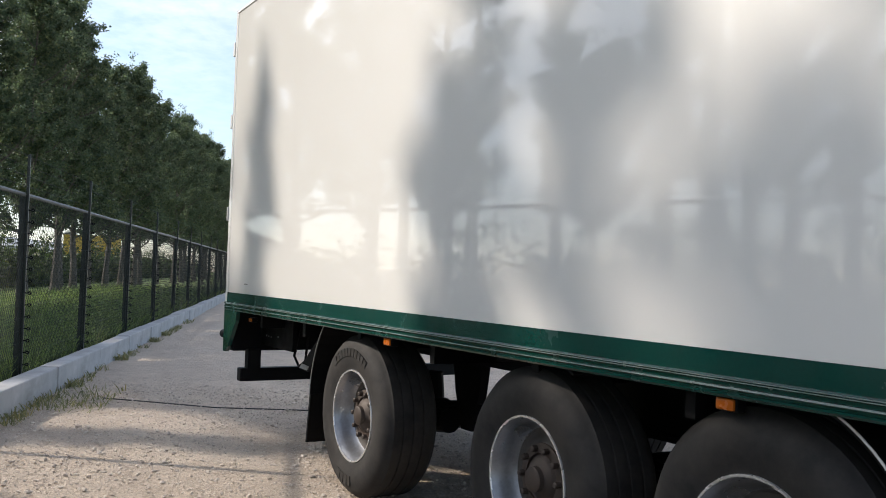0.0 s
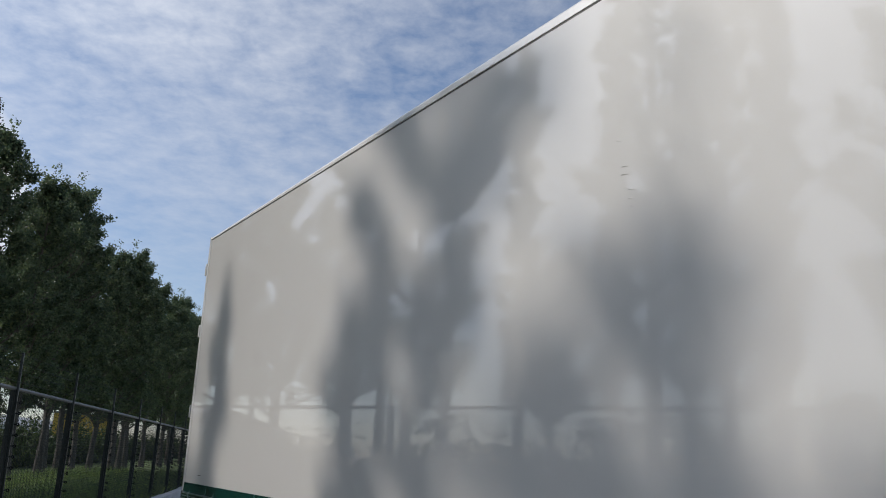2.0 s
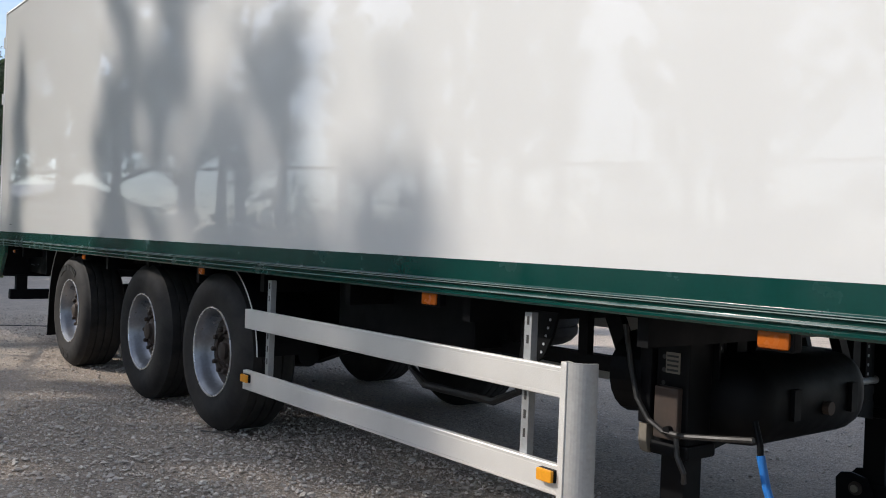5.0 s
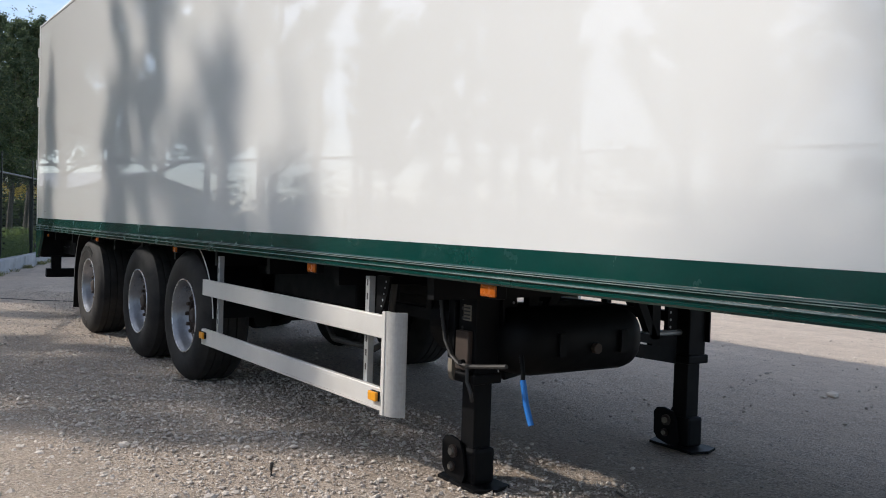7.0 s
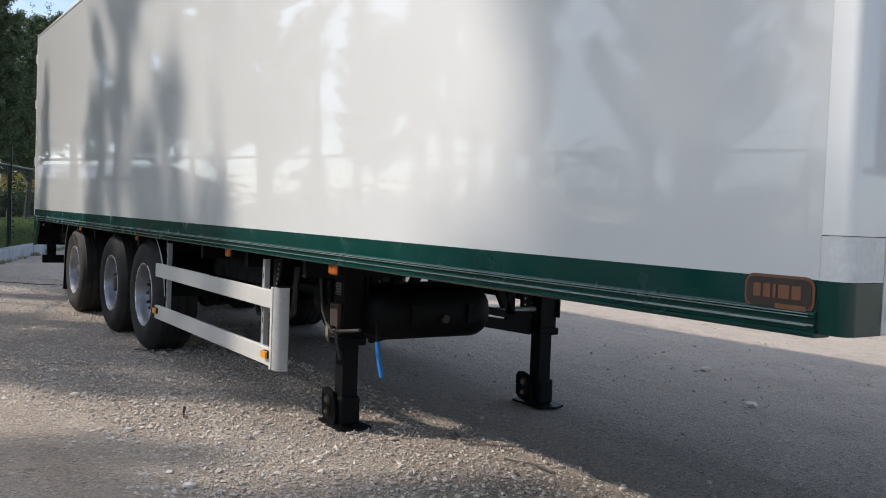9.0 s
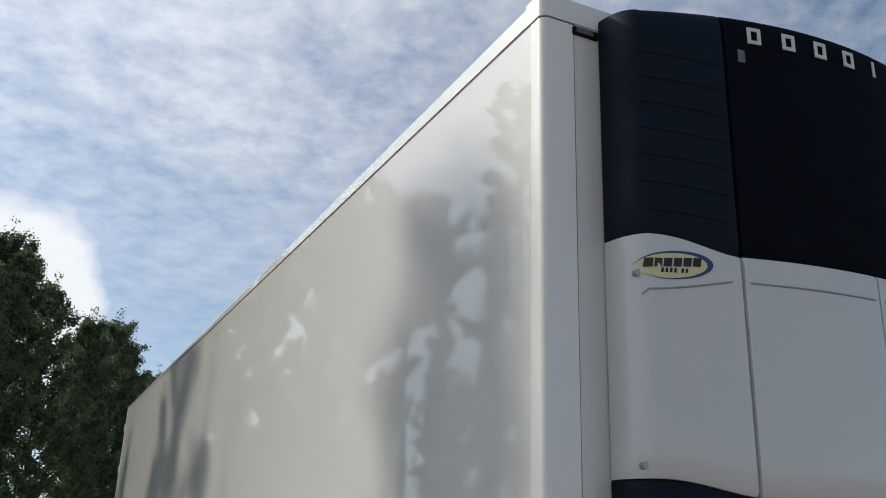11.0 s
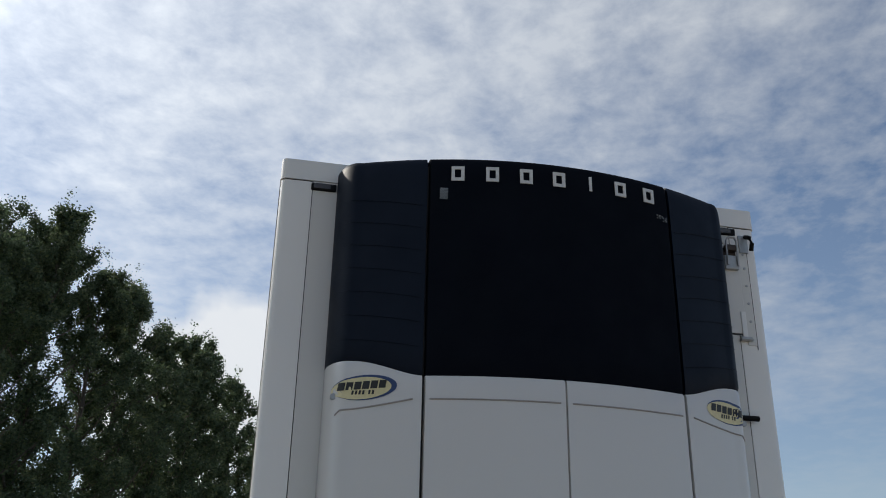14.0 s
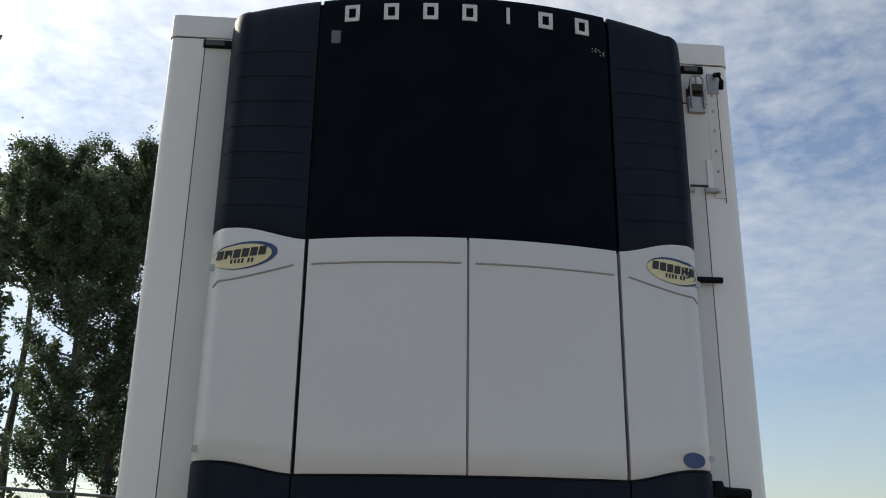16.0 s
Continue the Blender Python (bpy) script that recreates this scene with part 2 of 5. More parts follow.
M_BLUE = worn("blue_hose", (0.02, 0.16, 0.5), 0.35, amount=0.15)
M_CREAM = worn("cream_sticker", (0.72, 0.64, 0.36), 0.4, amount=0.05)
M_STICKBLUE = worn("blue_sticker", (0.02, 0.05, 0.16), 0.4, amount=0.05)
M_INK = worn("black_ink", (0.015, 0.015, 0.015), 0.5, amount=0.05)
M_GREYLINE = worn("grey_groove", (0.34, 0.32, 0.3), 0.5)
M_BROWN = worn("brown_sign", (0.035, 0.022, 0.016), 0.45, amount=0.1)
M_SIGNORANGE = worn("orange_sign", (0.19, 0.074, 0.028), 0.5, amount=0.15)
M_WEAR = worn("scuffed_metal_plate", (0.55, 0.53, 0.48), 0.5, 0.25, dirt=(0.14, 0.13, 0.12), amount=0.8)
M_SCUFF = worn("scuffed_pale_metal", (0.74, 0.725, 0.69), 0.45, 0.1, dirt=(0.2, 0.2, 0.2), amount=0.45)
M_YELLOW = worn("yellow_sheet", (0.55, 0.36, 0.05), 0.6)
M_PALE = worn("pale_cladding", (0.4, 0.42, 0.44), 0.7, fine=3)
M_FENCE = worn("dark_green_fence_paint", (0.007, 0.013, 0.011), 0.4, dirt=(0.04, 0.04, 0.036), amount=0.12)
M_WIRE = worn("dull_dark_wire", (0.035, 0.04, 0.038), 0.7, dirt=(0.06, 0.06, 0.055), amount=0.3)
M_WIRE.node_tree.nodes["Principled BSDF"].inputs["Specular IOR Level"].default_value = 0.1
M_RAIL = worn("grey_green_rail", (0.12, 0.13, 0.12), 0.45, 0.3, amount=0.2)


def make_tyre():
    k = Mat("tyre_rubber", (0.012, 0.012, 0.013), 0.75)
    dust = k.ramp(k.noise(4.0, 6, 0.7), (0.35, 0.0), (0.75, 0.55))
    c = k.mix(dust, (0.012, 0.0115, 0.0115), (0.06, 0.053, 0.046))
    k.b.inputs["Specular IOR Level"].default_value = 0.3
    k.color(c).bump(k.noise(90, 3, 0.6), 0.15, 0.003)
    return k.m


M_TYRE = make_tyre()


def make_gravel():
    k = Mat("gravel", (0.3, 0.27, 0.23), 0.92)
    vor = k.noise(75.0, kind="voronoi")
    vor3 = k.noise(120.0, kind="voronoi")
    wide = k.noise(0.35, 6, 0.6)
    mid = k.noise(2.2, 8, 0.68)
    fine = k.noise(70.0, 4, 0.65)
    patch = k.noise(7.0, 6, 0.7)
    track = k.noise(0.9, 5, 0.6, (0.16, 1.5, 1.0), 0.4)
    stone = k.ramp(vor.outputs["Color"], (0.15, (0.19, 0.17, 0.15)), (0.5, (0.48, 0.405, 0.33)), (0.85, (0.76, 0.67, 0.565)))
    chip = k.ramp(vor3.outputs["Color"], (0.2, (0.21, 0.185, 0.16)), (0.5, (0.48, 0.41, 0.335)), (0.8, (0.72, 0.63, 0.53)))
    earth = k.ramp(mid, (0.3, (0.41, 0.33, 0.258)), (0.7, (0.64, 0.525, 0.41)))
    c = k.mix(k.ramp(fine, (0.38, 0.1), (0.62, 0.75)), earth, chip)
    c = k.mix(k.ramp(patch, (0.42, 0.1), (0.6, 0.85)), c, stone)
    c = k.mix(0.8, c, k.ramp(wide, (0.3, (0.82, 0.785, 0.75)), (0.7, (1.0, 0.955, 0.89))), "MULTIPLY")
    c = k.mix(0.6, c, k.ramp(track, (0.35, (0.72, 0.7, 0.69)), (0.6, (1.0, 1.0, 1.0))), "MULTIPLY")
    # colour lifted past the trailer and by its tail, to brighten dim ground
    sep = k.n.new("ShaderNodeSeparateXYZ")
    k.l.new(k.tc.outputs["Object"], sep.inputs[0])
    edge = k.n.new("ShaderNodeMapRange")
    edge.inputs["From Min"].default_value, edge.inputs["From Max"].default_value = 2.0, 5.5
    k.l.new(sep.outputs["Y"], edge.inputs["Value"])
    brightened = k.mix(k.ramp(k.noise(5.0, 6, 0.7), (0.35, 0.3), (0.7, 0.72)), c, k.ramp(k.noise(1.1, 5, 0.6), (0.3, (0.62, 0.515, 0.415)), (0.7, (0.74, 0.63, 0.515))))
    edge2 = k.n.new("ShaderNodeMapRange")
    edge2.inputs["From Min"].default_value, edge2.inputs["From Max"].default_value = 5.0, 0.5
    k.l.new(sep.outputs["X"], edge2.inputs["Value"])
    both = k.n.new("ShaderNodeMath")
    both.operation = "MAXIMUM"
    k.l.new(edge.outputs["Result"], both.inputs[0])
    k.l.new(edge2.outputs["Result"], both.inputs[1])
    c = k.mix(both.outputs[0], c, brightened)
    k.color(c)
    k.bump(k.noise(160.0, 4, 0.7), 0.5, 0.006)
    k.bump(fine, 1.0, 0.022)
    k.bump(k.ramp(vor.outputs["Distance"], (0.0, 1.0), (0.7, 0.0)), 0.12, 0.008)
    k.bump(patch, 0.6, 0.035)
    k.bump(k.noise(24.0, 6, 0.7), 0.7, 0.018)
    k.bump(mid, 0.6, 0.07)
    return k.m


def make_stone(name, lo, hi):
    k = Mat(name, lo, 0.85)
    g = k.n.new("ShaderNodeNewGeometry")
    k.color(k.mix(0.25, k.ramp(g.outputs["Random Per Island"], (0.0, lo), (1.0, hi)), k.ramp(k.noise(60, 4), (0.3, 0.4), (0.7, 1.0)), "MULTIPLY"))
    k.bump(k.noise(120, 3), 0.4, 0.004)
    return k.m


def make_concrete():
    k = Mat("concrete", (0.42, 0.42, 0.41), 0.85)
    c = k.ramp(k.noise(2.0, 8, 0.7), (0.3, (0.33, 0.335, 0.34)), (0.7, (0.5, 0.5, 0.5)))
    stain = k.ramp(k.noise(1.3, 6, 0.7, (1, 1, 2)), (0.52, 0.0), (0.75, 0.5))
    c = k.mix(stain, c, (0.2, 0.19, 0.16))
    k.color(c).bump(k.noise(60, 6, 0.7), 0.4, 0.006)
    return k.m


def make_leaf(name, dark, light, through):
    k = Mat(name, dark, 0.5)
    g = k.n.new("ShaderNodeNewGeometry")
    c = k.ramp(g.outputs["Random Per Island"], (0.0, dark), (0.75, light), (1.0, (light[0] * 1.5, light[1] * 1.25, light[2])))
    k.color(c)
    t = k.n.new("ShaderNodeBsdfTranslucent")
    k.l.new(c, t.inputs["Color"])
    mx = k.n.new("ShaderNodeMixShader")
    mx.inputs[0].default_value = through
    k.l.new(k.b.outputs[0], mx.inputs[1])
    k.l.new(t.outputs[0], mx.inputs[2])
    k.l.new(mx.outputs[0], k.n["Material Output"].inputs["Surface"])
    return k.m


def make_bark():
    k = Mat("bark", (0.1, 0.085, 0.07), 0.9)
    r = k.noise(6.0, 6, 0.7, (3, 3, 0.5))
    k.color(k.ramp(r, (0.3, (0.05, 0.042, 0.035)), (0.7, (0.17, 0.15, 0.125)))).bump(r, 0.8, 0.03)
    return k.m


def make_soil():
    k = Mat("grass_soil", (0.08, 0.1, 0.03), 0.95)
    k.color(k.ramp(k.noise(3.0, 8, 0.7), (0.3, (0.09, 0.13, 0.035)), (0.7, (0.19, 0.25, 0.085)))).bump(k.noise(25, 6, 0.7), 0.7, 0.05)
    return k.m


M_GRAVEL, M_CONCRETE, M_BARK, M_SOIL = make_gravel(), make_concrete(), make_bark(), make_soil()
M_PEBBLE = make_stone("pebble", (0.42, 0.36, 0.3), (0.74, 0.65, 0.55))
M_LEAF = make_leaf("poplar_leaf", (0.05, 0.078, 0.042), (0.12, 0.168, 0.09), 0.5)
M_BUSH = make_leaf("bush_leaf", (0.03, 0.05, 0.02), (0.08, 0.12, 0.035), 0.3)
M_WEED = make_leaf("dry_weed", (0.12, 0.14, 0.05), (0.28, 0.27, 0.12), 0.3)
M_GRASS = make_leaf("grass_blade", (0.07, 0.115, 0.03), (0.19, 0.27, 0.08), 0.45)

# ---------------------------------------------------------------- mesh helpers


def mesh_of(name, bm, material, smooth=False):
    me = bpy.data.meshes.new(name)
    bm.normal_update()
    bm.to_mesh(me)
    bm.free()
    me.materials.append(material)
    if smooth:
        me.polygons.foreach_set("use_smooth", [True] * len(me.polygons))
        me.set_sharp_from_angle(angle=radians(38))
    return me


def part(name, bm, material, parent=None, label="", smooth=False):
    """Links a bmesh as one mesh object, under a thing or a part where one is given."""
    ob = new(name, mesh_of(name, bm, material, smooth))
    if parent is not None:
        ob.parent = parent
    return tagged(ob, label)


def thing(name, label, category, group="", kind="", at=None):
    return tagged_at(new(name), label, category, group, kind, at)


def tagged_at(ob, label, category, group, kind, at):
    tagged(ob, label, category, group, kind)
    if at is not None:
        ob.matrix_world = at
    return ob


def box(bm, x0, x1, y0, y1, z0, z1, bevel=0.0):
    r = bmesh.ops.create_cube(bm, size=1.0, matrix=Matrix.Translation(((x0 + x1) / 2, (y0 + y1) / 2, (z0 + z1) / 2)) @ Matrix.Diagonal((x1 - x0, y1 - y0, z1 - z0, 1)))
    if bevel > 0:
        edges = {e for v in r["verts"] for e in v.link_edges}
        bmesh.ops.bevel(bm, geom=list(edges), offset=bevel, segments=2, affect="EDGES", profile=0.6)
    return bm


def boxed(*a, **k):
    return box(bmesh.new(), *a, **k)


def rod(bm, a, b, r, r2=None, sides=10):
    a, b = Vector(a), Vector(b)
    d = b - a
    m = Matrix.Translation((a + b) / 2) @ d.to_track_quat("Z", "Y").to_matrix().to_4x4()
    bmesh.ops.create_cone(bm, cap_ends=True, segments=sides, radius1=r, radius2=r if r2 is None else r2, depth=d.length, matrix=m)
    return bm


def tube(points, r, sides=8):
    """A bent round bar along points."""
    bm = bmesh.new()
    pts = [Vector(p) for p in points]
    rings = []
    for i, p in enumerate(pts):
        d = (pts[min(i + 1, len(pts) - 1)] - pts[max(i - 1, 0)]).normalized()
        q = d.to_track_quat("Z", "Y")
        rings.append([bm.verts.new(p + q @ Vector((math.cos(2 * math.pi * k / sides) * r, math.sin(2 * math.pi * k / sides) * r, 0))) for k in range(sides)])
    for a, b in zip(rings, rings[1:]):
        for k in range(sides):
            bm.faces.new((a[k], a[(k + 1) % sides], b[(k + 1) % sides], b[k]))
    bm.faces.new(rings[0][::-1])
    bm.faces.new(rings[-1])
    return bm


def lathe(profile, segs=48):
    """A ring about the y axis: profile rows are (radius, y)."""
    bm = bmesh.new()
    rings = []
    for k in range(segs):
        a = 2 * math.pi * k / segs
        rings.append([bm.verts.new((r * math.cos(a), y, r * math.sin(a))) for r, y in profile])
    for k in range(segs):
        p, q = rings[k], rings[(k + 1) % segs]
        for i in range(len(profile) - 1):
            bm.faces.new((p[i], p[i + 1], q[i + 1], q[i]))
    return bm


def extrude_y(outline, y0, y1):
    """A plate with the outline [(x, z)...] between two values of y."""
    bm = bmesh.new()
    a = [bm.verts.new((x, y0, z)) for x, z in outline]
    b = [bm.verts.new((x, y1, z)) for x, z in outline]
    bm.faces.new(a)
    bm.faces.new(b[::-1])
    n = len(outline)
    for i in range(n):
        bm.faces.new((a[i], b[i], b[(i + 1) % n], a[(i + 1) % n]))
    bmesh.ops.recalc_face_normals(bm, faces=bm.faces)
    return bm


def extrude_x(outline, x0, x1):
    """A bar with the outline [(y, z)...] between two values of x."""
    bm = bmesh.new()
    a = [bm.verts.new((x0, y, z)) for y, z in outline]
    b = [bm.verts.new((x1, y, z)) for y, z in outline]
    bm.faces.new(a)
    bm.faces.new(b[::-1])
    n = len(outline)
    for i in range(n):
        bm.faces.new((a[i], b[i], b[(i + 1) % n], a[(i + 1) % n]))
    bmesh.ops.recalc_face_normals(bm, faces=bm.faces)
    return bm


def extrude_z(outline, z0, z1):
    bm = bmesh.new()
    a = [bm.verts.new((x, y, z0)) for x, y in outline]
    b = [bm.verts.new((x, y, z1)) for x, y in outline]
    bm.faces.new(a[::-1])
    bm.faces.new(b)
    n = len(outline)
    for i in range(n):
        bm.faces.new((a[i], a[(i + 1) % n], b[(i + 1) % n], b[i]))
    bmesh.ops.recalc_face_normals(bm, faces=bm.faces)
    return bm


def mirrored(bm):
    """The same shape on the trailer's other flank."""
    for v in bm.verts:
        v.co.y = WIDE - v.co.y
    bmesh.ops.reverse_faces(bm, faces=bm.faces)
    return bm


# ---------------------------------------------------------------- plan
# x runs from the trailer's tail (0) to its nose, y from its near flank (0) to its far one, z up
LONG, WIDE, HIGH = 13.22, 2.572, 3.85
FLOOR_Z = 1.088     # underside of the body
BAND_Z = 1.245      # top of the green band
LINE_Z = 3.81       # dark joint under the roof edge
# the fence runs at an angle to the trailer: along (towards the tail) and across (towards the trees)
NRM = Vector((0.3452, 0.9385, 0.0))
ALONG = Vector((-NRM.y, NRM.x, 0.0))


def yard(u, d, z=0.0):
    """u metres along the fence, d metres from the origin across it (negative: behind the fence)."""
    p = ALONG * u + NRM * d
    return Vector((p.x, p.y, z))


FENCE_D, KERB_D = -2.25, -1.975
FENCE_ANGLE = math.degrees(math.atan2(ALONG.y, ALONG.x))


def fence_pose(u, d, z=0.0):
    p = yard(u, d, z)
    return pose(p.x, p.y, p.z, 0, 0, FENCE_ANGLE)


# ---------------------------------------------------------------- ground
def ground_sheet():
    bm = bmesh.new()
    xs = [-2500, -600, -200, -80] + [-40 + i * 0.7 for i in range(115)] + [80, 200, 600, 2500]
    ys = [-2500, -600, -200, -80] + [-40 + i * 0.7 for i in range(115)] + [80, 200, 600, 2500]
    rows = []
    for y in ys:
        row = []
        for x in xs:
            h = 0.0
            if abs(x) < 40 and abs(y) < 40:
                h = 0.035 * noise.noise((x * 0.35, y * 0.35, 0.0)) + 0.015 * noise.noise((x * 1.3, y * 1.3, 3.0))
                if -1.0 < y < 3.6 and -1 < x < 14:
                    h *= 0.3
            row.append(bm.verts.new((x, y, h - 0.006)))
        rows.append(row)
    for a, b in zip(rows, rows[1:]):
        for i in range(len(xs) - 1):
            bm.faces.new((a[i], a[i + 1], b[i + 1], b[i]))
    return tagged(part("ground", bm, M_GRAVEL, smooth=True), "grey-brown gravel yard with loose stones and wheel tracks", "ground", kind="structure")


ground_sheet()


def verge():
    """The grass strip behind the kerb."""
    bm = bmesh.new()
    us = [-60 + i * 2.0 for i in range(131)]
    ds = [-2.19, -2.6, -3.5, -5, -7, -9, -12, -16, -24, -40, -60]
    rows = []
    for d in ds:
        row = []
        for u in us:
            p = yard(u, d)
            h = 0.17 + (0.08 * noise.noise((p.x * 0.3, p.y * 0.3, 7.0)) if d < -2.3 else 0.0)
            row.append(bm.verts.new((p.x, p.y, h)))
        rows.append(row)
    for a, b in zip(rows, rows[1:]):
        for i in range(len(us) - 1):
            bm.faces.new((a[i], b[i], b[i + 1], a[i + 1]))
    bmesh.ops.recalc_face_normals(bm, faces=bm.faces)
    if sum(f.normal.z for f in bm.faces) < 0:
        bmesh.ops.reverse_faces(bm, faces=bm.faces)
    return tagged(part("verge", bm, M_SOIL, smooth=True), "rough grass verge behind a concrete kerb", "verge", kind="structure")


verge()

KERB_LEN = 2.4
kerb = tagged(new("kerb"), "pale grey concrete kerb of long cast blocks", "kerb", kind="structure")


kerb_data = mesh_of("kerb_block", boxed(0.006, KERB_LEN - 0.006, 0.0, 0.22, -0.1, 0.27, bevel=0.018), M_CONCRETE)
for i in range(-9, 22):
    ob = new("kerb_block", kerb_data)
    ob.parent = kerb
    ob.matrix_basis = fence_pose(i * KERB_LEN, KERB_D + 0.01 * math.sin(i * 1.9), 0.008 * math.sin(i * 2.3))

# ---------------------------------------------------------------- fence
POSTS = [-17.6, -14.1, -10.5, -7.0, -3.75, -0.75] + [1.88, 4.85, 8.35, 11.8] + [15.3 + 3.5 * k for k in range(10)]
RAIL_Z, POST_Z, FOOT_Z = 2.16, 2.62, 0.2
WIRE_Z = [0.35 + 0.128 * k for k in range(14)] + [2.26, 2.37, 2.48, 2.59]
fence = thing("fence", "dark green chain-link fence with live wires above a grey rail", "fence")


def fence_post():
    bm = boxed(-0.03, 0.03, 0.0, 0.06, FOOT_Z - 0.2, RAIL_Z, bevel=0.006)
    box(bm, -0.014, 0.014, -0.03, 0.0, FOOT_Z - 0.2, POST_Z, bevel=0.004)
    return mesh_of("post", bm, M_FENCE)


def fence_insulator():
    """A ring through which one wire runs, on a short stem."""
    bm = lathe([(0.02, -0.007), (0.02, 0.007), (0.009, 0.007), (0.009, -0.007), (0.02, -0.007)], 10)
    for v in bm.verts:
        v.co.x, v.co.y = v.co.y, -v.co.x
    bmesh.ops.recalc_face_normals(bm, faces=bm.faces)
    rod(bm, (0, 0.05, 0), (0, 0.016, 0), 0.007, sides=6)
    return mesh_of("insulator", bm, M_PLASTIC)


post_data, ring_data = fence_post(), fence_insulator()
for u in POSTS:
    post = new("post", post_data)
    post.parent = fence
    post.matrix_basis = fence_pose(u, FENCE_D) @ pose(0, 0, 0, 0.5 * math.sin(u * 3), 0.6 * math.sin(u * 5), 0)
    if -8 < u < 30:
        for z in WIRE_Z[:14]:
            ring = new("insulator", ring_data)
            ring.parent = post
            ring.matrix_basis = Matrix.Translation((0.0, -0.075, z))
for a, b in zip(POSTS, POSTS[1:]):
    n = b - a
    bm = bmesh.new()
    rod(bm, (0, 0.03, RAIL_Z + 0.02), (n, 0.03, RAIL_Z + 0.02), 0.024, sides=8)
    rail = new("rail", mesh_of("rail", bm, M_RAIL, True))
    rail.parent, rail.matrix_basis = fence, fence_pose(a, FENCE_D)
    bm = bmesh.new()
    for z in WIRE_Z:
        sag = 0.004 * math.sin(z * 40)
        rod(bm, (0, -0.075 if z < RAIL_Z else -0.02, z), (n, -0.075 if z < RAIL_Z else -0.02, z + sag), 0.0018 if z < RAIL_Z else 0.0032, sides=3)
    wires = new("live_wire", mesh_of("live_wire", bm, M_WIRE))
    wires.parent, wires.matrix_basis = fence, fence_pose(a, FENCE_D)
    tagged(wires, "thin steel live wires", kind="stuff")
    # chain link: two families of slanting wires
    verts, faces = [], []
    step, z0, z1 = 0.07, FOOT_Z + 0.02, RAIL_Z
    rise = z1 - z0
    run = rise * 0.8

    def strand(p, q, w=0.0025):
        k = len(verts)
        verts.extend(((p[0] - w, 0.02, p[1]), (p[0] + w, 0.02, p[1]), (p[0], 0.0232, p[1]), (q[0] - w, 0.02, q[1]), (q[0] + w, 0.02, q[1]), (q[0], 0.0232, q[1])))
        faces.extend(((k, k + 1, k + 4, k + 3), (k + 1, k + 2, k + 5, k + 4), (k + 2, k, k + 3, k + 5)))

    s = -run
    while s < n:
        for flip in (False, True):
            lo, hi = s, s + run
            a0, a1 = max(lo, 0.0), min(hi, n)
            if a1 > a0:
                za, zb = z0 + (a0 - lo) / run * rise, z0 + (a1 - lo) / run * rise
                if flip:
                    za, zb = z1 + z0 - za, z1 + z0 - zb
                strand((a0, za), (a1, zb))
        s += step
    me = bpy.data.meshes.new("chain_link")
    me.from_pydata(verts, [], faces)
    me.materials.append(M_WIRE)
    net = new("chain_link", me)
    net.parent, net.matrix_basis = fence, fence_pose(a, FENCE_D)
    tagged(net, "dark green diamond wire mesh", kind="stuff")

# ---------------------------------------------------------------- trees


def leaf_mesh(name, centres, spread, count, size, material, rng, flat=0.6):
    """Many small leaves, each a folded diamond, round the given centres."""
    c = centres[rng.integers(0, len(centres), count)]
    p = c + rng.normal(0, 1, (count, 3)) * spread
    a = rng.normal(0, 1, (count, 3))
    a[:, 2] *= flat
    a /= np.linalg.norm(a, axis=1)[:, None]
    b = np.cross(a, rng.normal(0, 1, (count, 3)))
    b /= np.linalg.norm(b, axis=1)[:, None] + 1e-6
    s = size * rng.uniform(0.6, 1.3, (count, 1))
    v = np.stack((p - a * s * 0.6, p + b * s * 0.45, p + a * s * 0.65, p - b * s * 0.45), axis=1).reshape(-1, 3)
    me = bpy.data.meshes.new(name)
    me.vertices.add(count * 4)
    me.vertices.foreach_set("co", v.astype(np.float32).ravel())
    me.loops.add(count * 4)
    me.loops.foreach_set("vertex_index", np.arange(count * 4, dtype=np.int32))
    me.polygons.add(count)
    me.polygons.foreach_set("loop_start", np.arange(0, count * 4, 4, dtype=np.int32))
    me.polygons.foreach_set("loop_total", np.full(count, 4, dtype=np.int32))
    me.update(calc_edges=True)
    me.materials.append(material)
    return me


def stick(bm, a, b, r1, r2, sides):
    """A thin tapered branch."""
    q = (b - a).to_track_quat("Z", "Y")
    rings = [[bm.verts.new(p + q @ Vector((math.cos(2 * math.pi * k / sides) * r, math.sin(2 * math.pi * k / sides) * r, 0))) for k in range(sides)] for p, r in ((a, r1), (b, r2))]
    for k in range(sides):
        bm.faces.new((rings[0][k], rings[0][(k + 1) % sides], rings[1][(k + 1) % sides], rings[1][k]))


